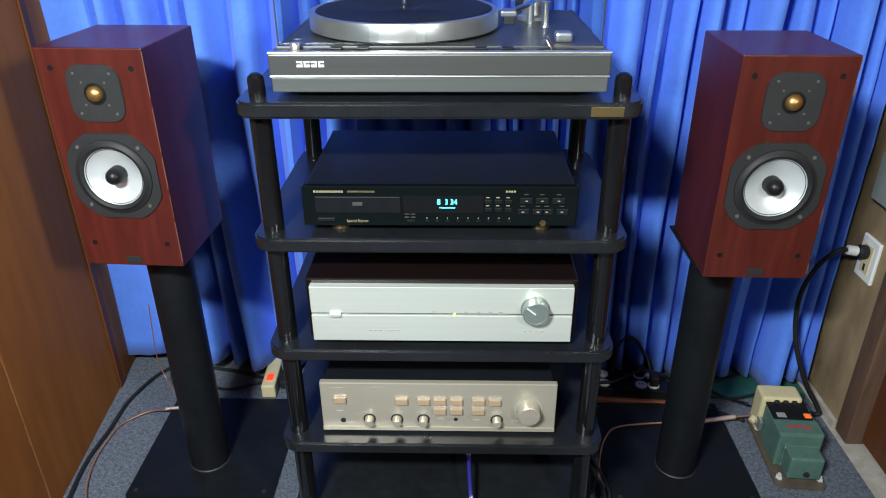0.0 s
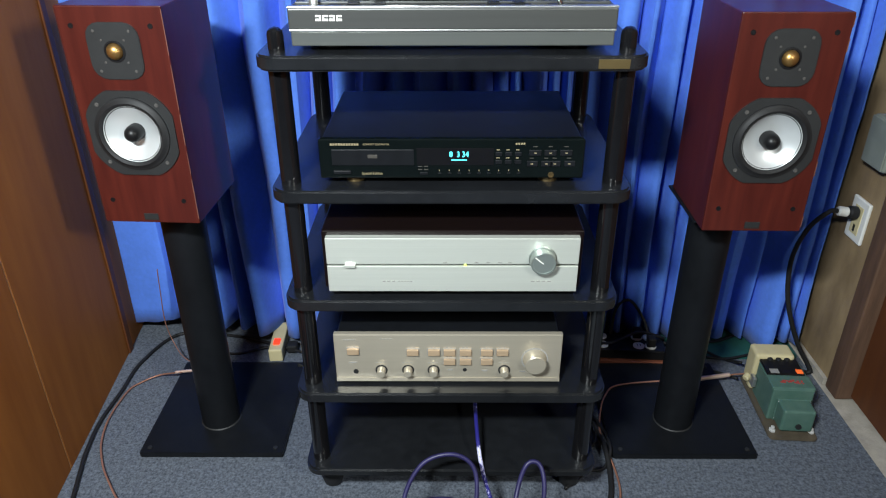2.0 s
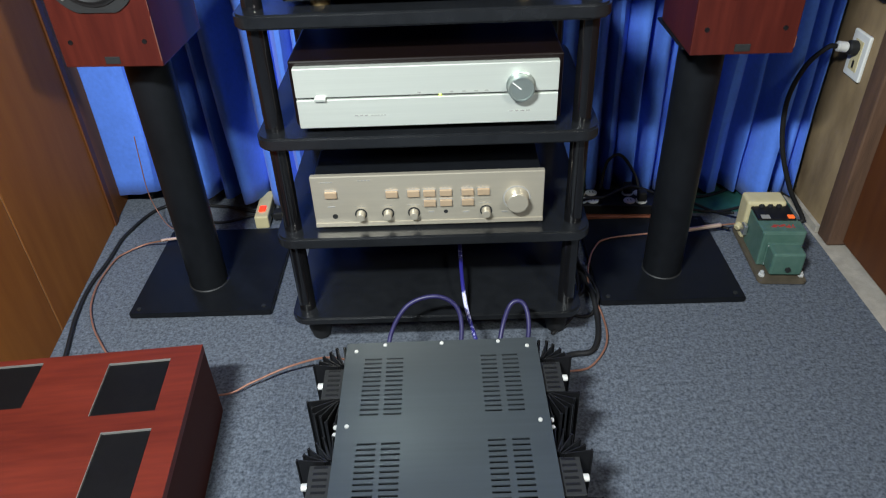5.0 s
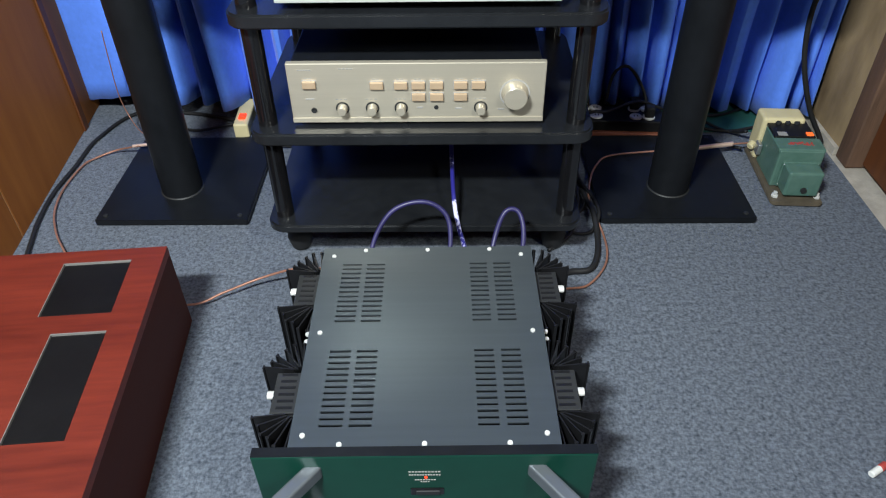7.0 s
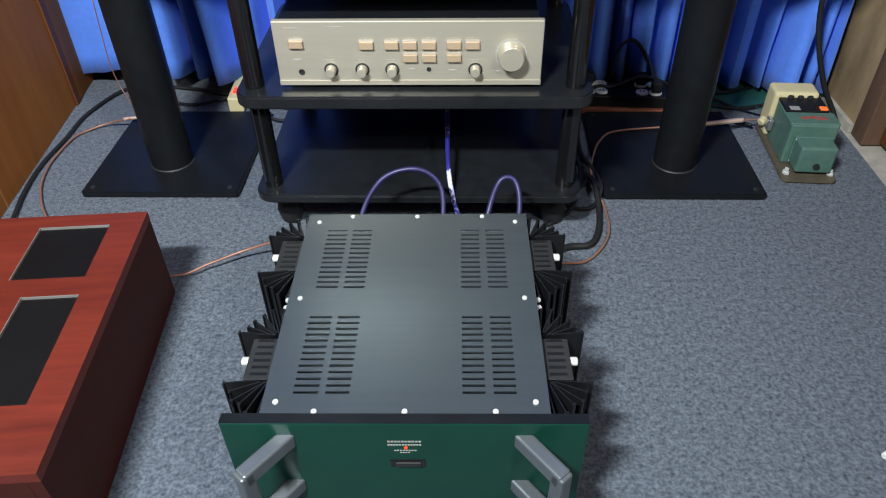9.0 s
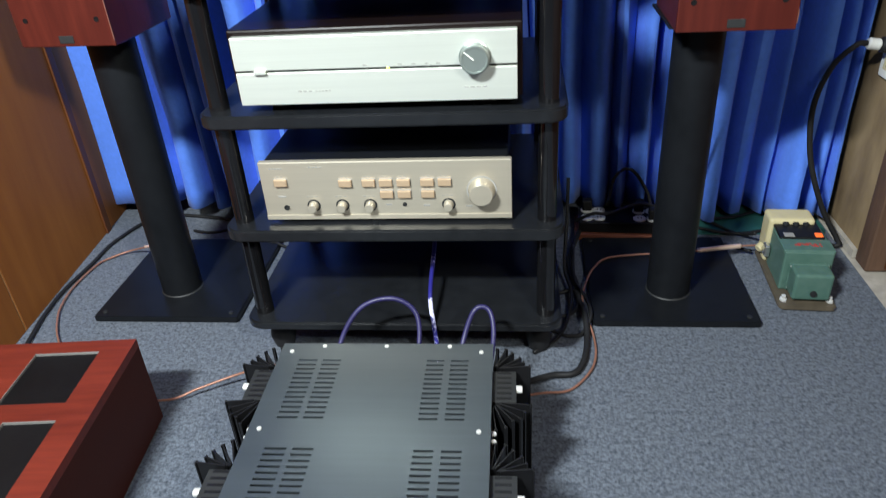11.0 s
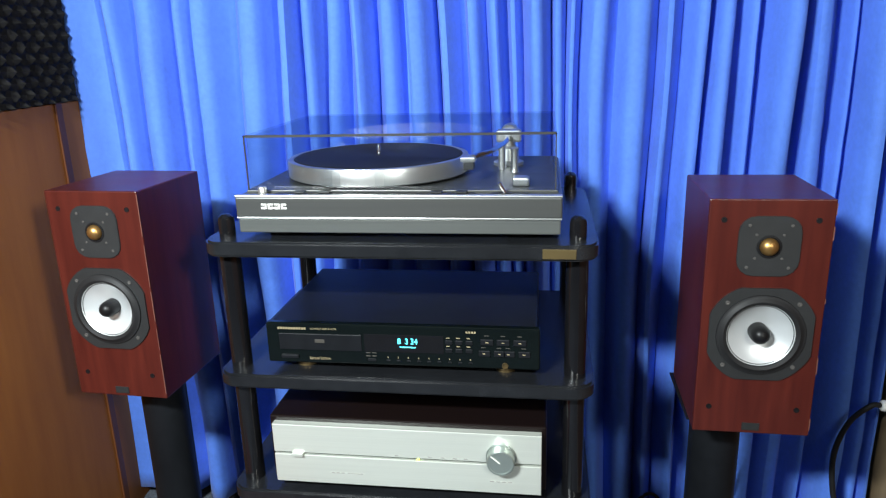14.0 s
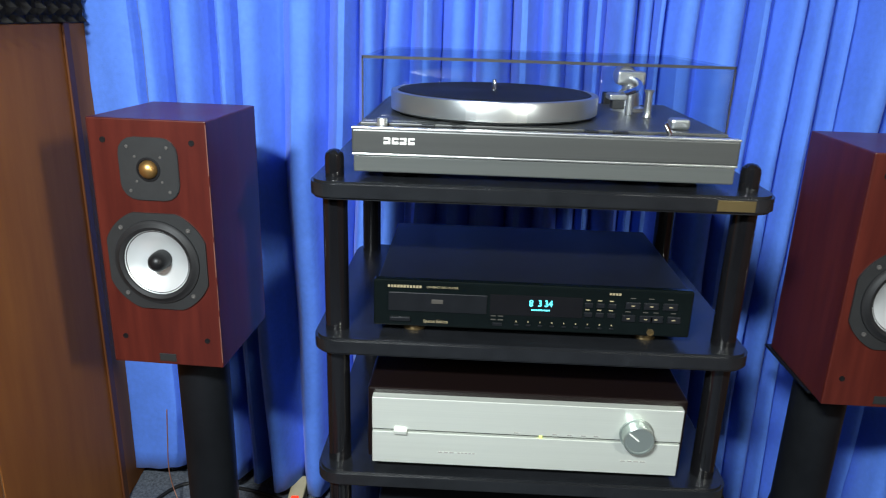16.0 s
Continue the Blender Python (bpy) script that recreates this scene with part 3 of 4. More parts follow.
def amplifier():
    a = thing("integrated_amplifier", -0.009, 1.2, 0.328, label="champagne-faced integrated amplifier with rows of buttons on the rack", category="amplifier")
    part("case", box(-0.213, 0.213, 0.012, 0.33, 0.004, 0.105, 0.003), BLACK_METAL, a, "black steel case")
    part("face", box(-0.2195, 0.2195, 0.0, 0.012, -0.004, 0.107, 0.002), CHAMPAGNE, a, "pale champagne aluminium face")
    part("face_strip", box(-0.2195, 0.2195, -0.0015, 0.0, -0.004, 0.005, 0.0006), CHAMPAGNE, a)
    w = 0.0115
    for x, z in ((-0.183, 0.069), (-0.068, 0.067), (-0.027, 0.067), (0.003, 0.067), (0.034, 0.067), (0.075, 0.067), (0.105, 0.067), (0.003, 0.045), (0.034, 0.045), (0.075, 0.045)):
        surround = part("bezel", box(x - w - 0.0012, x + w + 0.0012, -0.0008, 0.002, z - 0.0078, z + 0.0078, 0.0005), GREY_MARK, a)
        part("button", box(x - w, x + w, -0.006, 0.0, z - 0.0066, z + 0.0066, 0.0012), CHAMP_BTN, surround, "pale gold push button")
        bars("print", x - 0.007, x + 0.007, z + 0.0105, 0.0014, 0.0, GREY_MARK, a, 2)
    for x in (-0.13, -0.078, -0.028, 0.11):
        part("small_knob", lathe([(0.0092, 0.0008), (0.0085, 0.004), (0.008, 0.015), (0.007, 0.0162), (0, 0.0162)], 28, Matrix.Translation((x, 0, 0.0235)) @ FACING), CHAMPAGNE, a, "small turned knob", smooth=True)
        part("knob_ring", lathe([(0.0118, 0), (0.0118, 0.0012), (0.0088, 0.0012)], 28, Matrix.Translation((x, 0, 0.0235)) @ FACING), CHARCOAL, a, smooth=True)
        bars("print", x - 0.011, x + 0.011, 0.0405, 0.0012, 0.0, GREY_MARK, a, 3)
    part("knob_ring", lathe([(0.0262, 0), (0.0262, 0.0012), (0.022, 0.0012)], 40, Matrix.Translation((0.168, 0, 0.05)) @ FACING), GREY_MARK, a, smooth=True)
    part("volume_knob", lathe([(0.0235, 0.001), (0.023, 0.003), (0.0215, 0.005), (0.0205, 0.022), (0.019, 0.0235), (0, 0.024)], 48, Matrix.Translation((0.168, 0, 0.05)) @ FACING), CHAMPAGNE, a, "large turned volume knob", smooth=True)
    part("socket", lathe([(0.005, 0), (0.005, 0.002), (0.0032, 0.002), (0.003, 0.0003), (0, 0.0003)], 16, Matrix.Translation((-0.18, 0, 0.02)) @ FACING), CHARCOAL, a)
    part("socket", lathe([(0.004, 0), (0.004, 0.001), (0, 0.001)], 16, Matrix.Translation((0.033, 0, 0.024)) @ FACING), CHARCOAL, a)
    bars("print", -0.192, -0.172, 0.0415, 0.0028, 0.0, GREY_MARK, a), bars("print", -0.2, -0.176, 0.095, 0.0022, 0.0, GREY_MARK, a, 5)
    bars("print", -0.13, -0.105, 0.097, 0.0018, 0.0, GREY_MARK, a, 4), bars("print", 0.0, 0.014, 0.024, 0.003, 0.0, GREY_MARK, a), bars("print", 0.066, 0.082, 0.022, 0.003, 0.0, GREY_MARK, a)
    bars("print", 0.14, 0.156, 0.02, 0.0025, 0.0, GREY_MARK, a), bars("print", 0.162, 0.182, 0.02, 0.0025, 0.0, GREY_MARK, a)
    for x in (-0.17, 0.17):
        for y in (0.05, 0.28):
            part("foot", lathe([(0.016, -0.01), (0.018, 0.005)], 20, Matrix.Translation((x, y, 0))), RUBBER, a)
    return a


amplifier()


# ---- the loudspeakers on their stands ----
def octagon(cx, cz, rx, rz, cut, seg=4):
    out = []
    for sx, sz, a0 in ((1, 1, 0), (-1, 1, 90), (-1, -1, 180), (1, -1, 270)):
        for i in range(seg + 1):
            a = radians(a0 + 90 * i / seg)
            out.append((cx + sx * (rx - cut) + cut * math.cos(a), cz + sz * (rz - cut) + cut * math.sin(a)))
    return out


def loudspeaker(x, y, z, turn, label, rubbed):
    s = thing("loudspeaker", x, y, z, turn, label, "loudspeaker", "pair of loudspeakers")
    w, d, h = 0.0925, 0.21, 0.402
    tz, wz = 0.327, 0.1795
    cab = box(-w, w, 0.0, d, 0.0, h, 0.0022)
    front = max((f for f in cab.faces if f.normal.y < -0.99), key=lambda f: f.calc_area())
    rim = list(front.edges)
    bmesh.ops.delete(cab, geom=[front], context="FACES_ONLY")
    hole = [cab.verts.new((0.066 * math.cos(2 * math.pi * i / 40), 0, wz + 0.066 * math.sin(2 * math.pi * i / 40))) for i in range(40)]
    rim += [cab.edges.new((hole[i], hole[(i + 1) % 40])) for i in range(40)]
    bmesh.ops.triangle_fill(cab, edges=rim, use_beauty=True)
    part("cabinet", cab, MAHOGANY, s, "mahogany veneered cabinet with rubbed edges")
    bare = mat("rubbed_bare_veneer", (0.15, 0.06, 0.042), 0.6, vary=0.4, scale=200)
    rng, up = random.Random(5 + rubbed), 0.01
    while up < h - 0.02:
        run = rng.uniform(0.015, 0.06) * (1.6 if rubbed else 0.5)
        wide = rng.uniform(0.0006, 0.0015)
        part("worn_edge", box(w - wide, w + 0.0003, -0.0003, wide, up, min(h - 0.003, up + run)), bare, s, "pale rubbed veneer edge")
        up += run + rng.uniform(0.004, 0.05) * (0.4 if rubbed else 2.0)
    plate = part("tweeter_plate", prism(octagon(0, tz, 0.0465, 0.0485, 0.026), -0.0028, 0.001, 0.0008), CHARCOAL, s, "dark grey tweeter plate")
    part("tweeter_ring", lathe([(0.0185, 0), (0.0185, 0.0014), (0.0155, 0.0018), (0.0145, 0.0006)], 32, Matrix.Translation((0, -0.0026, tz)) @ FACING), BLACK, plate, smooth=True)
    part("dome", lathe([(0.0142, 0), (0.0138, 0.003), (0.0115, 0.0072), (0.0075, 0.0102), (0.0035, 0.0115), (0, 0.0118)], 32, Matrix.Translation((0, -0.003, tz)) @ FACING), GOLD, plate, "gold metal dome", smooth=True)
    for a in range(4):
        sx, sz = (1 if a % 2 else -1), (1 if a // 2 else -1)
        part("screw", lathe([(0.0028, 0), (0.0024, 0.0012), (0, 0.0014)], 10, Matrix.Translation((sx * 0.031, -0.0028, tz + sz * 0.034)) @ FACING), SCREW_GREY, plate)
        part("screw", lathe([(0.0022, 0), (0.002, 0.001), (0, 0.0012)], 10, Matrix.Translation((sx * 0.02, -0.0028, tz + sz * 0.019)) @ FACING), SCREW_GREY, plate)
    ring = []
    for i in range(64):
        a = 2 * math.pi * i / 64
        cx, cz = 0.0865 * math.cos(a), 0.0865 * math.sin(a)
        ring.append((max(-0.0795, min(0.0795, cx)), wz + max(-0.079, min(0.079, cz))))
    fr = bmesh.new()
    outer = [fr.verts.new((px, 0.0005, pz)) for px, pz in ring]
    inner = [fr.verts.new((0.065 * math.cos(2 * math.pi * i / 64), 0.0005, wz + 0.065 * math.sin(2 * math.pi * i / 64))) for i in range(64)]
    for i in range(64):
        j = (i + 1) % 64
        fr.faces.new((outer[i], outer[j], inner[j], inner[i]))
    grown = bmesh.ops.extrude_face_region(fr, geom=fr.faces[:])
    bmesh.ops.translate(fr, vec=(0, -0.004, 0), verts=[v for v in grown["geom"] if isinstance(v, bmesh.types.BMVert)])
    frame_ = part("woofer_frame", fr, CHARCOAL, s, "cast dark woofer frame")
    part("surround", lathe([(0.0685, 0.0), (0.068, 0.003), (0.0645, 0.0035), (0.063, 0.0048), (0.0585, 0.0072), (0.0535, 0.0048), (0.0525, 0.0015), (0.05, 0.0008)], 56, Matrix.Translation((0, -0.0033, wz)) @ FACING), RUBBER, frame_, "black rubber surround", smooth=True)
    part("cone", lathe([(0.0525, 0.002), (0.051, 0.0005), (0.044, -0.0055), (0.034, -0.0115), (0.024, -0.0155), (0.014, -0.0185)], 56, Matrix.Translation((0, -0.0037, wz)) @ FACING), CONE, frame_, "silver metal cone", smooth=True)
    part("phase_plug", lathe([(0.0155, -0.019), (0.0155, -0.004), (0.0145, 0.003), (0.0115, 0.009), (0.006, 0.013), (0, 0.0142)], 32, Matrix.Translation((0, -0.0042, wz)) @ FACING), BLACK, frame_, "black bullet-shaped plug", smooth=True)
    part("basket", lathe([(0.0675, 0.001), (0.066, -0.03), (0, -0.032)], 40, Matrix.Translation((0, 0.001, wz)) @ FACING), BLACK, frame_)
    for a in range(4):
        ang = radians(45 + 90 * a)
        part("screw", lathe([(0.0038, 0), (0.0034, 0.0016), (0.0015, 0.0018), (0, 0.001)], 12, Matrix.Translation((0.0765 * math.cos(ang), -0.0035, wz + 0.0765 * math.sin(ang))) @ FACING), SCREW_GREY, frame_)
    for px in (-0.069, 0.069):
        for pz in (0.047, 0.369):
            part("grille_socket", lathe([(0.0046, 0), (0.0044, 0.001), (0.0036, 0.001), (0.0033, 0.0004), (0, 0.0003)], 16, Matrix.Translation((px, 0.0, pz)) @ FACING), BLACK, s, smooth=True)
    part("badge", box(-0.014, 0.014, -0.0012, 0.0005, 0.006, 0.0195, 0.0004), CHARCOAL, s, "small grey badge")
    return s


def fan_fin(side, x, y, dx, dy, length, top):
    """One radiating blade of an extruded heat sink, with a small flared tip."""
    nx, ny, bm = -dy, dx, bmesh.new()
    outline = [(0, 0.0011), (length - 0.003, 0.0009), (length - 0.002, 0.0028), (length, 0.0026), (length, -0.0026), (length - 0.002, -0.0028), (length - 0.003, -0.0009), (0, -0.0011)]
    ring = [(side * x + dx * u + nx * w, y + dy * u + ny * w) for u, w in outline]
    lo_, hi_ = [bm.verts.new((p, q, 0.05)) for p, q in ring], [bm.verts.new((p, q, top)) for p, q in ring]
    bm.faces.new(lo_), bm.faces.new(hi_)
    for i in range(8):
        j = (i + 1) % 8
        bm.faces.new((lo_[i], lo_[j], hi_[j], hi_[i]))
    bmesh.ops.recalc_face_normals(bm, faces=bm.faces)
    return bm


def stand(x, y, top, label, shift):
    s = thing("speaker_stand", x, y, 0, 0, label, "speaker stand", "pair of stands")
    part("base_plate", slab(-0.168, 0.168, -0.168, 0.18, 0.002, 0.016, 0.006, 0.002, 3), BLACK_METAL, s, "flat black steel base")
    part("pole", lathe([(0.047, 0.016), (0.0455, 0.018), (0.0455, top - 0.004), (0, top - 0.004)], 40, Matrix.Translation((shift, -0.045, 0))), BLACK_METAL, s, "thick black steel tube", smooth=True)
    part("weld_ring", lathe([(0.048, 0.016), (0.0472, 0.0175), (0.0455, 0.0185)], 40, Matrix.Translation((shift, -0.045, 0))), CHARCOAL, s, smooth=True)
    part("top_plate", box(-0.07, 0.07, -0.14, 0.04, top - 0.005, top - 0.0005, 0.001), BLACK_METAL, s)
    for px in (-0.148, 0.148):
        for py in (-0.15, 0.162):
            part("spike_screw", lathe([(0.0055, 0.016), (0.005, 0.0185), (0, 0.019)], 12, Matrix.Translation((px, py, 0))), CHARCOAL, s)
    return s


loudspeaker(-0.579, 1.317, 0.615, -3.0, "mahogany loudspeaker with silver cone and chipped edge on a stand", True)
loudspeaker(0.567, 1.298, 0.606, -1.0, "mahogany loudspeaker with silver cone on a stand near the outlet", False)
stand(-0.563, 1.485, 0.615, "black steel single-pole speaker stand on the carpet near the brown panelling", -0.008)
stand(0.543, 1.483, 0.606, "black steel single-pole speaker stand on the carpet beside the transformer", 0.003)


# ---- the power amplifier on the floor ----
def power_amplifier():
    a = thing("power_amplifier", 0.0145, 0.609, 0, 0.7, label="large black power amplifier with fins and green front on carpet", category="amplifier")
    a.scale = (1.02, 1.075, 0.84)
    part("chassis", box(-0.16, 0.16, 0.006, 0.362, 0.03, 0.2, 0.002), BLACK, a)
    cols = [-0.134, -0.104, -0.096, -0.067, 0.067, 0.094, 0.104, 0.131]
    rows_ = []
    for y0 in (0.034, 0.207):
        rows_ += [(y0 + i * 0.0098, y0 + i * 0.0098 + 0.0036) for i in range(13)]
    xs = sorted([-0.168, 0.168] + cols)
    ys = sorted([0.004, 0.366] + [v for r in rows_ for v in r])
    bm = bmesh.new()
    grid = [[bm.verts.new((x, y, 0.238)) for y in ys] for x in xs]
    for i in range(len(xs) - 1):
        for j in range(len(ys) - 1):
            if i % 2 == 1 and j % 2 == 1:
                continue
            bm.faces.new((grid[i][j], grid[i + 1][j], grid[i + 1][j + 1], grid[i][j + 1]))
    g = bmesh.ops.extrude_face_region(bm, geom=bm.faces[:])
    bmesh.ops.translate(bm, vec=(0, 0, -0.0025), verts=[v for v in g["geom"] if isinstance(v, bmesh.types.BMVert)])
    top = part("top_plate", bm, mat("anthracite_top", (0.062, 0.075, 0.087), 0.42, 0.45, vary=0.08, scale=140, stretch=(0.03, 1, 1), bump=0.02), a, "anthracite top plate with rows of cut slots")
    for sx in (-0.1665, 0.1645):
        part("side_wall", box(sx, sx + 0.002, 0.006, 0.364, 0.2, 0.235), BLACK_METAL, a)
    for x, y in ((-0.15, 0.346), (-0.1, 0.359), (0.0, 0.359), (0.1, 0.359), (0.15, 0.346), (-0.152, 0.187), (0.152, 0.187), (-0.152, 0.022), (0.152, 0.022), (-0.105, 0.009), (0.0, 0.009), (0.105, 0.009)):
        part("screw", lathe([(0.0036, 0), (0.0033, 0.0022), (0.002, 0.0027), (0, 0.0025)], 12, Matrix.Translation((x, y, 0.238))), BRIGHT_SCREW, top, smooth=True)
    for side in (-1, 1):
        for y0 in (0.095, 0.285):
            bra = bmesh.new()
            xa, xb = sorted((side * 0.1675, side * 0.203))
            bracket = part("bracket", box(xa, xb, y0 - 0.032, y0 + 0.032, 0.222, 0.2245, 0.0008, bm=bra), CHARCOAL, a, "slotted black bracket")
            for i in range(6):
                yy = y0 - 0.026 + i * 0.0105
                part("slot", box(xa + 0.007, xb - 0.007, yy, yy + 0.0042, 0.2243, 0.2249), BLACK, bracket)
            part("terminal_screw", rod((side * 0.2, y0, 0.218), (side * 0.212, y0, 0.218), 0.006, 14, 0.001), BRIGHT_SCREW, a, smooth=True)
            core = sorted((side * 0.1675, side * 0.199))
            part("heat_sink_core", box(core[0], core[1], y0 - 0.034, y0 + 0.034, 0.05, 0.2195, 0.001), BLACK, a)
            for way in (-1, 1):
                for k in range(6):
                    ang = radians(6 + 15.5 * k)
                    length = 0.044 + 0.003 * math.sin(ang) - 0.004 * math.sin(2 * ang) - 0.003 * (k % 2)
                    fx, fy = 0.1695 + 0.0024 * (5 - k), y0 + way * (0.0355 + 0.0012 * k)
                    part("heat_sink_fin", fan_fin(side, fx, fy, side * math.cos(ang), way * math.sin(ang), length, 0.229 - 0.002 * (k % 3)), BLACK, a)
        for dy in (0.182, 0.196):
            part("screw", lathe([(0.004, 0), (0.0034, 0.003), (0, 0.0038)], 12, Matrix.Translation((side * 0.172, dy, 0.222))), BRIGHT_SCREW, a, smooth=True)
    panel = part("front_panel", box(-0.209, 0.209, -0.012, 0.0, 0.035, 0.247, 0.0015), GREEN_PA, a, "dark green lacquered front panel")
    part("panel_edge", box(-0.2085, 0.2085, -0.0115, 0.001, 0.2472, 0.2485), BLACK_METAL, panel)
    for side in (-1, 1):
        h = bmesh.new()
        x = side * 0.137
        box(x - 0.009, x + 0.009, -0.075, -0.004, 0.196, 0.222, 0.003, bm=h), box(x - 0.009, x + 0.009, -0.075, -0.004, 0.085, 0.111, 0.003, bm=h)
        box(x - 0.009, x + 0.009, -0.079, -0.061, 0.088, 0.219, 0.003, bm=h)
        bmesh.ops.rotate(h, cent=(x, -0.012, 0.15), matrix=Matrix.Rotation(radians(side * 40), 3, "Z"), verts=h.verts)
        part("handle", h, mat("dark_grey_cast_handle", (0.14, 0.155, 0.17), 0.36, 0.5), panel, "grey metal rack handle")
    for k, (z, hh, x0, x1, n_) in enumerate(((0.207, 0.004, -0.02, 0.02, 5), (0.199, 0.004, -0.02, 0.02, 6), (0.186, 0.0025, -0.013, 0.014, 4), (0.181, 0.002, -0.006, 0.006, 2))):
        bars("print", x0, x1, z, hh * 0.7, -0.012, GREY_MARK, panel, n_ * 2)
    part("lamp", lathe([(0.002, 0), (0.0018, 0.0015), (0, 0.002)], 10, Matrix.Translation((0.001, -0.012, 0.193)) @ FACING), RED_GLOW, panel, "small lit red lamp")
    part("switch_window", box(-0.019, 0.023, -0.0135, -0.011, 0.147, 0.164, 0.001), BLACK_GLOSS, panel, "dark rocker switch")
    part("switch_rocker", box(-0.012, 0.018, -0.0155, -0.013, 0.15, 0.16, 0.001), CHARCOAL, panel)
    for x in (-0.14, 0.14):
        for y in (0.04, 0.32):
            part("foot", lathe([(0.02, 0), (0.022, 0.03)], 20, Matrix.Translation((x, y, 0))), RUBBER, a)
    return a


power_amplifier()


# ---- the wooden cabinet lying on the floor ----
def vented_cabinet():
    c = thing("vented_cabinet", -0.437, 1.026, 0, 5.0, label="red mahogany cabinet with dark mesh openings lying on the carpet", category="cabinet")
    x0, y0, h = -0.44, -0.488, 0.185
    opens = [(-0.162, -0.052, -0.155, -0.031), (-0.395, -0.284, -0.122, -0.014), (-0.13, -0.048, -0.389, -0.194)]
    xs = [x0, -0.395, -0.284, -0.162, -0.13, -0.052, -0.048, 0.0]
    ys = [y0, -0.389, -0.194, -0.155, -0.122, -0.031, -0.014, 0.0]
    bm = bmesh.new()
    grid = [[bm.verts.new((x, y, h)) for y in ys] for x in xs]
    for i in range(len(xs) - 1):
        for j in range(len(ys) - 1):
            mx, my = (xs[i] + xs[i + 1]) / 2, (ys[j] + ys[j + 1]) / 2
            if any(a < mx < b and p < my < q for a, b, p, q in opens):
                continue
            bm.faces.new((grid[i][j], grid[i + 1][j], grid[i + 1][j + 1], grid[i][j + 1]))
    g = bmesh.ops.extrude_face_region(bm, geom=bm.faces[:])
    bmesh.ops.translate(bm, vec=(0, 0, -0.016), verts=[v for v in g["geom"] if isinstance(v, bmesh.types.BMVert)])
    bmesh.ops.delete(bm, geom=[v for v in bm.verts if not v.link_faces], context="VERTS")
    part("top_board", bm, MAHOGANY_LAID, c, "red mahogany board with cut openings")
    # upright boards: shade painted in as a darker copy of the top's veneer
    part("side_board", box(-0.016, -0.0005, y0, 0.0, 0.004, h - 0.0165), MAHOGANY_SHADED, c), part("side_board", box(x0, x0 + 0.016, y0, 0.0, 0.004, h - 0.0165), MAHOGANY_SHADED, c)
    part("back_board", box(x0 + 0.017, -0.017, -0.016, -0.0005, 0.004, h - 0.0165), MAHOGANY_SHADED, c), part("front_board", box(x0 + 0.017, -0.017, y0 + 0.0005, y0 + 0.016, 0.004, h - 0.0165), MAHOGANY_SHADED, c)
    for a, b, p, q in opens:
        n1, n2 = int((b - a) / 0.0042), int((q - p) / 0.0042)
        verts, faces = [], []
        for i in range(n1 + 1):
            x = a + (b - a) * i / n1
            k = len(verts)
            verts += [(x - 0.0008, p, h - 0.0035), (x + 0.0008, p, h - 0.0035), (x + 0.0008, q, h - 0.0035), (x - 0.0008, q, h - 0.0035)]
            faces.append((k, k + 1, k + 2, k + 3))
        for i in range(n2 + 1):
            y = p + (q - p) * i / n2
            k = len(verts)
            verts += [(a, y - 0.0008, h - 0.0031), (b, y - 0.0008, h - 0.0031), (b, y + 0.0008, h - 0.0031), (a, y + 0.0008, h - 0.0031)]
            faces.append((k, k + 1, k + 2, k + 3))
        me = bpy.data.meshes.new("mesh_grille")
        me.from_pydata(verts, [], faces)
        me.materials.append(BLACK)
        gr = part("mesh_grille", me, BLACK, c, "dark woven metal mesh")
        part("liner", box(a, b, p, q, h - 0.012, h - 0.0055), BLACK, gr)
        edge = bmesh.new()
        box(a, b, q - 0.0014, q - 0.0002, h - 0.004, h + 0.0006, bm=edge), box(a + 0.0002, a + 0.0012, p, q - 0.0016, h - 0.004, h + 0.0004, bm=edge)
        part("cut_edge", edge, mat("raw_cut_metal", (0.2, 0.19, 0.18), 0.5), gr, "pale raw metal edge")
    return c


vented_cabinet()


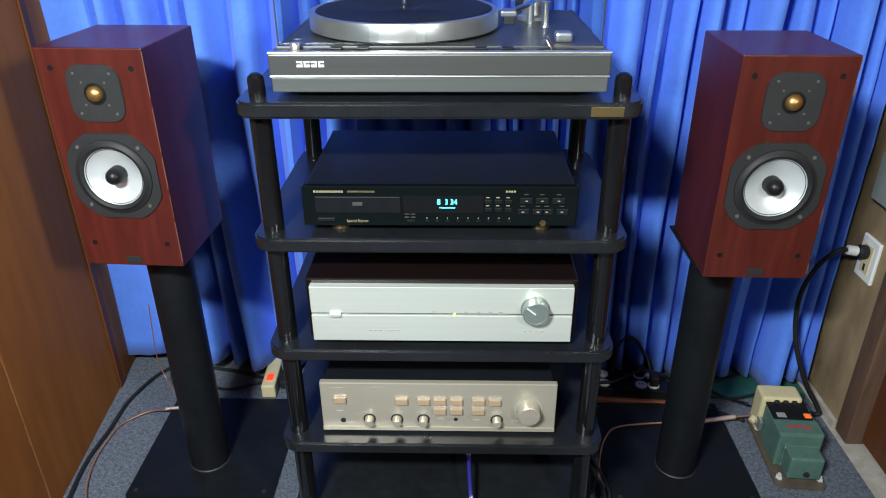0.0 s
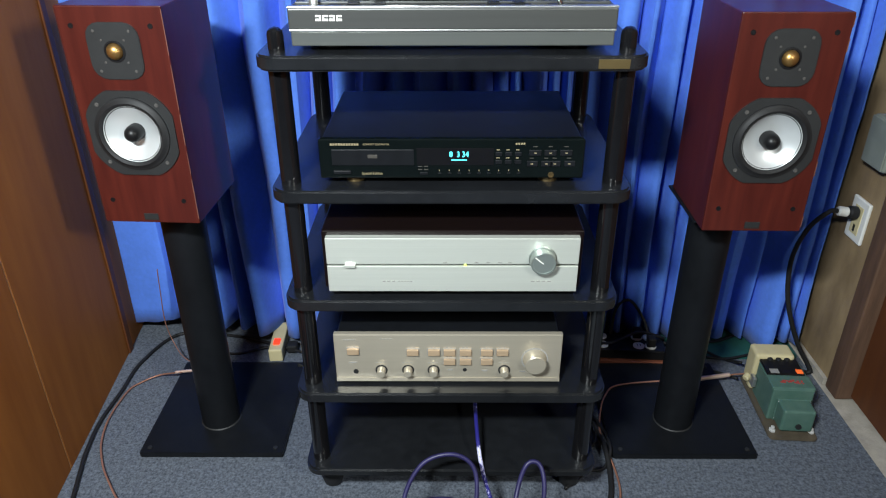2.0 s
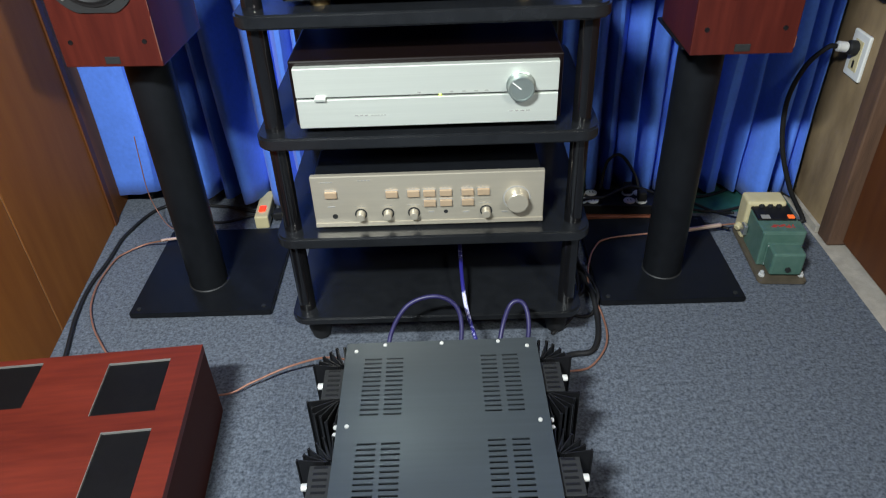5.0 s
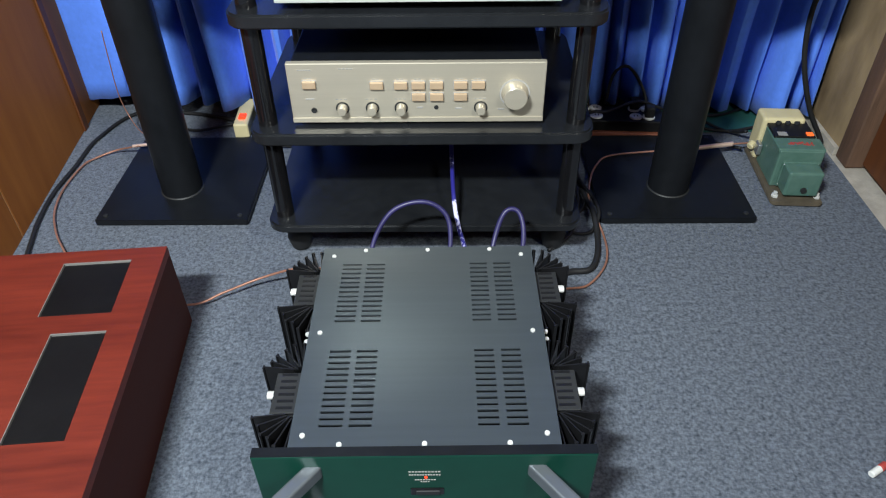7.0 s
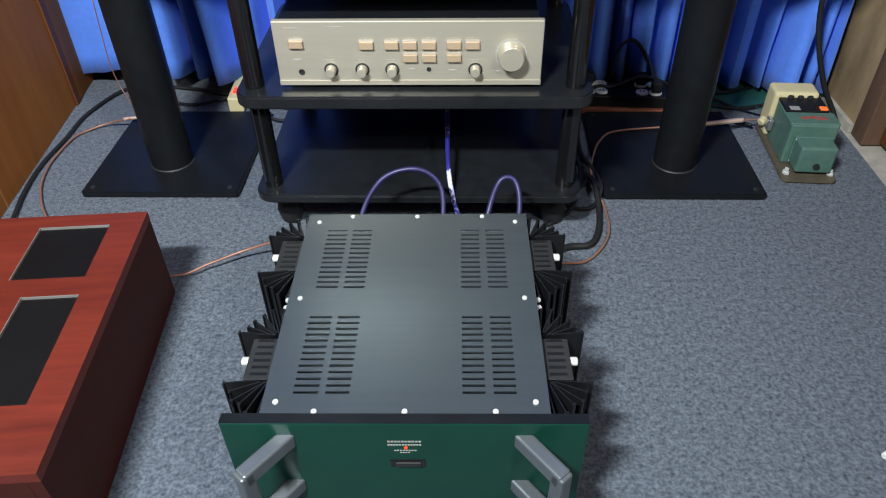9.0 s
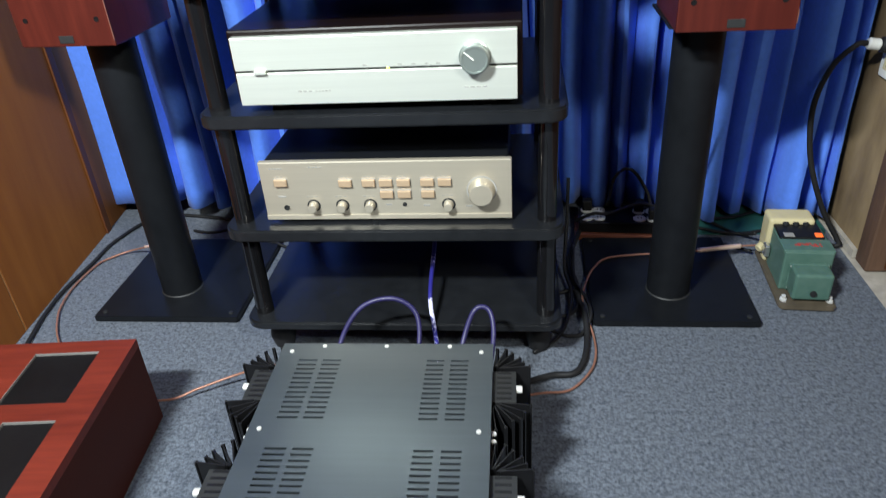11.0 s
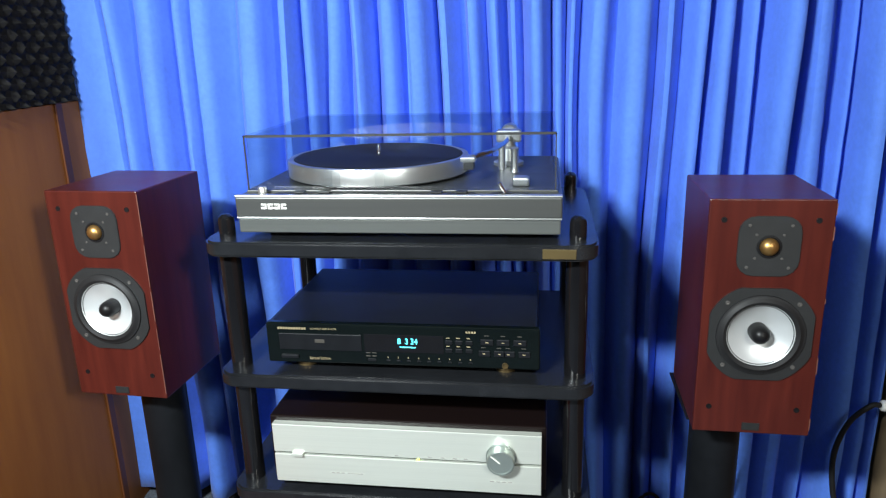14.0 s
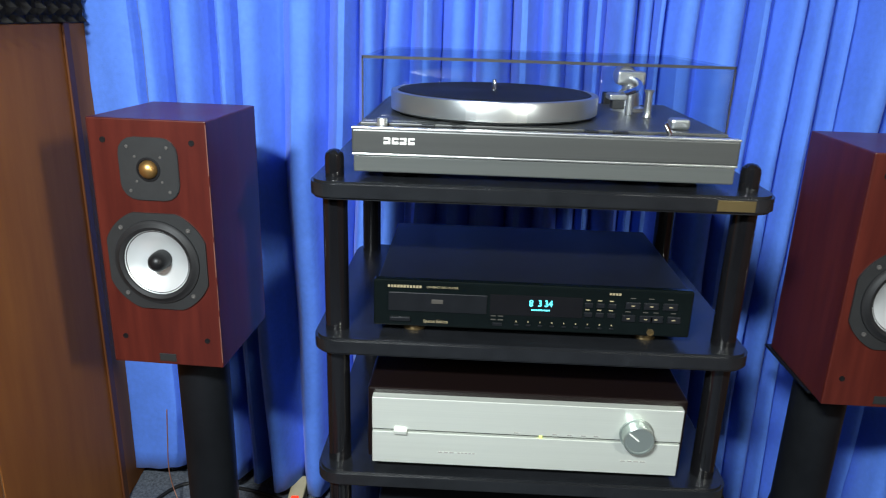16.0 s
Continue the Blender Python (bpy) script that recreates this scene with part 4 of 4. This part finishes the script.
# ---- the corner by the outlet ----
def transformer():
    t = thing("step_down_transformer", 0.82, 1.374, 0, -3.5, "sea-green metal step-down transformer with cream rear cover on the carpet", "transformer")
    t.scale = (0.95, 1.18, 0.95)
    part("base_plate", slab(-0.06, 0.06, 0.0, 0.205, 0.003, 0.012, 0.012, 0.002), mat("rusty_base", (0.1, 0.08, 0.055), 0.6, scale=40, vary=0.4), t, "rust-marked base plate")
    part("front_cover", box(-0.034, 0.046, 0.012, 0.06, 0.02, 0.085, 0.006, 3), GREEN_TR, t)
    part("core", box(-0.048, 0.056, 0.055, 0.15, 0.012, 0.112, 0.004), GREEN_TR, t)
    part("core_lip", box(-0.05, 0.058, 0.058, 0.1, 0.104, 0.1145, 0.003), GREEN_TR, t)
    part("panel", box(-0.046, 0.05, 0.102, 0.17, 0.108, 0.1165, 0.002), BLACK, t, "black connection panel")
    part("rear_cover", box(-0.056, 0.046, 0.152, 0.2, 0.012, 0.128, 0.008, 3), CREAM, t, "aged cream rear cover")
    part("pilot_lamp", box(0.03, 0.046, 0.104, 0.116, 0.1165, 0.12, 0.001), ORANGE, t, "orange pilot lens")
    part("rating_label", box(-0.036, -0.014, 0.104, 0.118, 0.1165, 0.1172), GREY_MARK, t)
    for i in range(3):
        part("terminal", lathe([(0.007, 0), (0.007, 0.004), (0.004, 0.006), (0, 0.006)], 14, Matrix.Translation((-0.02 + 0.022 * i, 0.152, 0.1165))), CHARCOAL, t, smooth=True)
    mark = bmesh.new()
    for i in range(26):
        u, v = i * 0.0021 + random.uniform(-0.002, 0.002), random.uniform(0.0, 0.0105)
        box(-0.022 + u, -0.0195 + u + random.uniform(0, 0.004), 0.07 + v, 0.0725 + v + random.uniform(0, 0.003), 0.1145, 0.115 + 0.00002 * i, bm=mark)
    part("red_mark", mark, RED_PAINT, t, "worn red printed mark")
    for x in (-0.046, 0.05):
        part("bolt", lathe([(0.008, 0.012), (0.008, 0.016), (0.005, 0.017), (0.005, 0.024), (0, 0.025)], 6, Matrix.Translation((x, 0.022, 0))), BRIGHT_SCREW, t)
    part("clamp", box(-0.062, -0.05, 0.13, 0.15, 0.04, 0.07, 0.003), ALU, t)
    part("front_seam", box(-0.036, 0.048, 0.048, 0.0515, 0.018, 0.087, 0.002), GREEN_TR, t, "flanged seam of the cover")
    for x in (-0.032, 0.044):
        for z in (0.026, 0.08):
            part("rivet", lathe([(0.0028, 0), (0.0022, 0.0014), (0, 0.0018)], 10, Matrix.Translation((x, 0.0478, z)) @ FACING), BRIGHT_SCREW, t)
    part("cord_grip", rod((-0.058, 0.165, 0.05), (-0.07, 0.155, 0.045), 0.009, 14, 0.002), CREAM, t, "cream cord grip", smooth=True)
    part("knob", rod((0.008, 0.0115, 0.04), (0.008, 0.008, 0.04), 0.007, 14), CHARCOAL, t)
    return t


transformer()


def outlet():
    o = thing("wall_outlet", 1.0, 1.658, 0.455, label="white wall outlet with a black plug on plywood", category="outlet")
    part("plate", box(-0.009, 0.0, -0.036, 0.036, -0.054, 0.054, 0.003), WHITE, o, "white plastic cover plate")
    part("socket", box(-0.0105, -0.008, -0.018, 0.018, -0.036, 0.036, 0.001), CREAM, o)
    part("hole", box(-0.011, -0.01, -0.004, 0.004, -0.03, -0.012), BLACK, o)
    plug = part("plug", rod((-0.0105, 0.002, 0.018), (-0.034, 0.002, 0.02), 0.0165, 24, 0.004), RUBBER, o, "round black plug", smooth=True)
    part("ferrule", rod((-0.034, 0.002, 0.02), (-0.06, 0.002, 0.024), 0.012, 20, 0.003), WHITE, plug, "white cable clamp", smooth=True)


outlet()
jb = thing("junction_box", 1.0, 1.63, 0.66, label="grey-green metal junction box fixed to plywood", category="box")
part("body", box(-0.03, 0.0, -0.045, 0.045, -0.055, 0.06, 0.006), BOX_GREY, jb)
part("lid", box(-0.034, -0.03, -0.042, 0.042, -0.052, 0.057, 0.002), BOX_GREY, jb)


def power_board():
    b = thing("power_board", 0.492, 1.715, 0, -4, "black power board with round white sockets on a red-brown plank", "power strip")
    part("plank", box(-0.13, 0.11, -0.05, 0.05, 0.002, 0.02, 0.002), RED_BROWN, b, "varnished red-brown plank")
    part("body", box(-0.12, 0.1, -0.042, 0.045, 0.02, 0.05, 0.003), BLACK, b)
    for i in range(4):
        for j in range(2):
            x, y = (-0.1, -0.07, 0.028, 0.06)[i], -0.02 + 0.04 * j
            s = part("socket", lathe([(0.0155, 0), (0.0155, 0.003), (0.013, 0.004), (0, 0.004)], 20, Matrix.Translation((x, y, 0.05))), WHITE, b, "round white socket", smooth=True)
            for dx in (-0.004, 0.004):
                part("slot", box(x + dx - 0.001, x + dx + 0.001, y - 0.004, y + 0.004, 0.0535, 0.0545), BLACK, s)
    for x, y in ((-0.1, 0.02), (0.028, 0.02), (0.06, -0.02)):
        part("plug", box(x - 0.012, x + 0.012, y - 0.012, y + 0.012, 0.054, 0.082, 0.004), RUBBER, b, "black plug")


power_board()
strip = thing("power_strip", -0.493, 1.755, 0, 3, "cream power strip with a lit red switch on the carpet", "power strip")
part("body", box(-0.019, 0.019, -0.07, 0.07, 0.001, 0.04, 0.004), CREAM, strip)
part("switch", box(-0.009, 0.009, -0.045, -0.018, 0.04, 0.045, 0.002), RED_GLOW, strip, "lit red rocker switch")
part("end_plug", box(0.026, 0.055, -0.04, -0.01, 0.006, 0.03, 0.004), RUBBER, strip)

# ---- cables ----
cable([(-0.5, 1.75, 0.012), (-0.64, 1.8, 0.008), (-0.8, 1.81, 0.006), (-0.862, 1.68, 0.006), (-0.868, 1.55, 0.006), (-0.874, 1.435, 0.006), (-0.862, 1.33, 0.006), (-0.846, 1.26, 0.006), (-0.82, 1.15, 0.006), (-0.81, 1.06, 0.006)], 0.0048, RUBBER, "black mains cable lying along the panelling")
cable([(-0.62, 1.6, 0.04), (-0.7, 1.6, 0.034), (-0.735, 1.598, 0.03), (-0.79, 1.61, 0.012), (-0.832, 1.585, 0.006), (-0.852, 1.55, 0.006), (-0.858, 1.455, 0.006), (-0.844, 1.374, 0.006), (-0.818, 1.312, 0.006), (-0.779, 1.25, 0.006), (-0.7, 1.16, 0.006), (-0.56, 1.075, 0.006), (-0.445, 1.06, 0.012), (-0.388, 1.085, 0.02), (-0.32, 1.115, 0.03), (-0.24, 1.11, 0.06), (-0.17, 1.06, 0.1)], 0.0024, COPPER, "clear-jacketed copper speaker cable on the carpet")
cable([(-0.64, 1.602, 0.04), (-0.7, 1.601, 0.0345), (-0.738, 1.599, 0.031)], 0.0042, BARE, "bare shiny copper cable end", "cable_end")
cable([(-0.66, 1.61, 0.04), (-0.73, 1.66, 0.03), (-0.78, 1.72, 0.035), (-0.8, 1.735, 0.1), (-0.795, 1.735, 0.2), (-0.79, 1.735, 0.27)], 0.0014, COPPER, "thin copper wire rising to the curtain")
cable([(0.8, 1.6, 0.03), (0.727, 1.585, 0.035), (0.634, 1.565, 0.035), (0.535, 1.575, 0.022), (0.432, 1.56, 0.02), (0.395, 1.52, 0.02), (0.373, 1.465, 0.02), (0.358, 1.394, 0.019), (0.36, 1.335, 0.018), (0.372, 1.281, 0.006), (0.371, 1.216, 0.006), (0.354, 1.164, 0.006), (0.314, 1.115, 0.006), (0.262, 1.09, 0.02), (0.2, 1.03, 0.06)], 0.0024, COPPER, "copper speaker cable looping over the stand base")
cable([(0.735, 1.587, 0.035), (0.69, 1.577, 0.036), (0.634, 1.565, 0.036)], 0.006, BARE, "bare shiny copper cable end", "cable_end")
for pts, r in (
    ([(0.37, 1.67, 0.03), (0.338, 1.56, 0.012), (0.347, 1.48, 0.012), (0.352, 1.405, 0.012), (0.358, 1.332, 0.022), (0.358, 1.264, 0.009), (0.347, 1.2, 0.008), (0.325, 1.16, 0.008), (0.281, 1.15, 0.01), (0.22, 1.1, 0.03), (0.16, 1.02, 0.07)], 0.0062),
    ([(0.2, 1.3, 0.01), (0.255, 1.318, 0.01), (0.299, 1.335, 0.01), (0.336, 1.355, 0.01), (0.352, 1.405, 0.014), (0.34, 1.432, 0.014), (0.308, 1.426, 0.01), (0.26, 1.4, 0.01)], 0.0045),
    ([(0.17, 1.28, 0.01), (0.24, 1.305, 0.008), (0.29, 1.292, 0.008), (0.319, 1.275, 0.008), (0.349, 1.284, 0.008), (0.37, 1.327, 0.022), (0.365, 1.389, 0.022), (0.345, 1.47, 0.022), (0.35, 1.6, 0.03)], 0.004),
    ([(0.335, 1.62, 0.2), (0.332, 1.58, 0.1), (0.325, 1.5, 0.03), (0.335, 1.42, 0.02), (0.325, 1.34, 0.012), (0.3, 1.27, 0.008), (0.25, 1.22, 0.008)], 0.004),
):
    cable(pts, r, RUBBER, "black cable looping on the carpet beside the rack")
cable([(0.94, 1.66, 0.479), (0.918, 1.658, 0.476), (0.88, 1.66, 0.43), (0.862, 1.665, 0.34), (0.88, 1.665, 0.22), (0.925, 1.655, 0.1), (0.968, 1.64, 0.025), (0.972, 1.632, 0.01), (0.945, 1.63, 0.014), (0.87, 1.6, 0.08)], 0.006, RUBBER, "thick black mains cable hanging from the outlet")
for pts in ([(0.71, 1.75, 0.02), (0.777, 1.775, 0.012), (0.867, 1.82, 0.012), (0.95, 1.84, 0.012)], [(0.7, 1.73, 0.02), (0.739, 1.7, 0.012), (0.768, 1.68, 0.012), (0.775, 1.62, 0.05)], [(0.6, 1.74, 0.03), (0.68, 1.71, 0.012), (0.76, 1.69, 0.01), (0.85, 1.71, 0.012), (0.95, 1.73, 0.01)], [(0.58, 1.68, 0.03), (0.66, 1.65, 0.01), (0.72, 1.63, 0.01), (0.76, 1.59, 0.02)], [(0.44, 1.71, 0.08), (0.46, 1.75, 0.14), (0.5, 1.77, 0.15), (0.54, 1.75, 0.1), (0.55, 1.71, 0.06)], [(0.36, 1.67, 0.06), (0.4, 1.65, 0.09), (0.44, 1.67, 0.08), (0.52, 1.71, 0.085), (0.6, 1.73, 0.05)], [(0.62, 1.55, 0.62), (0.63, 1.61, 0.45), (0.62, 1.65, 0.25), (0.6, 1.67, 0.08)], [(-0.36, 1.68, 0.02), (-0.5, 1.74, 0.012), (-0.6, 1.71, 0.01), (-0.66, 1.72, 0.01)], [(-0.42, 1.65, 0.02), (-0.36, 1.63, 0.01), (-0.3, 1.67, 0.03), (-0.28, 1.69, 0.2)]):
    cable(pts, 0.004, RUBBER, "thin black cable tangled below the curtain")
cable([(-0.07, 1.01, 0.085), (-0.095, 1.07, 0.13), (-0.06, 1.11, 0.19), (0, 1.12, 0.207), (0.042, 1.11, 0.18), (0.045, 1.07, 0.125), (0.02, 1.03, 0.075)], 0.0046, PURPLE, "dark purple interconnect cable arching behind the power amplifier", n=14)
cable([(0.11, 1.01, 0.085), (0.125, 1.08, 0.145), (0.145, 1.11, 0.19), (0.17, 1.11, 0.19), (0.178, 1.08, 0.155), (0.165, 1.03, 0.085)], 0.0046, PURPLE, "dark purple interconnect cable looping behind the power amplifier", n=14)
cable([(-0.1, 1.07, 0.01), (-0.12, 1.15, 0.008), (-0.04, 1.19, 0.008), (0.06, 1.17, 0.008), (0.1, 1.1, 0.02), (0.08, 1.03, 0.06)], 0.0046, PURPLE, "dark purple interconnect cable lying on the carpet")
cable([(0.045, 1.65, 0.36), (0.047, 1.5, 0.26), (0.05, 1.35, 0.185), (0.054, 1.21, 0.155), (0.064, 1.16, 0.115), (0.08, 1.08, 0.105), (0.08, 1.022, 0.115)], 0.0044, BRAID, "blue and white braided interconnect cable hanging from the shelf", n=14)
tip = thing("cable_tip", 0.69, 0.705, 0, 30, "white and red plug tip on the carpet", "plug")
part("sleeve", rod((-0.015, 0, 0.006), (0.006, 0, 0.006), 0.0055, 14, 0.001), WHITE, tip)
part("band", rod((0.006, 0, 0.006), (0.02, 0, 0.006), 0.0058, 14, 0.001), RED_PAINT, tip)
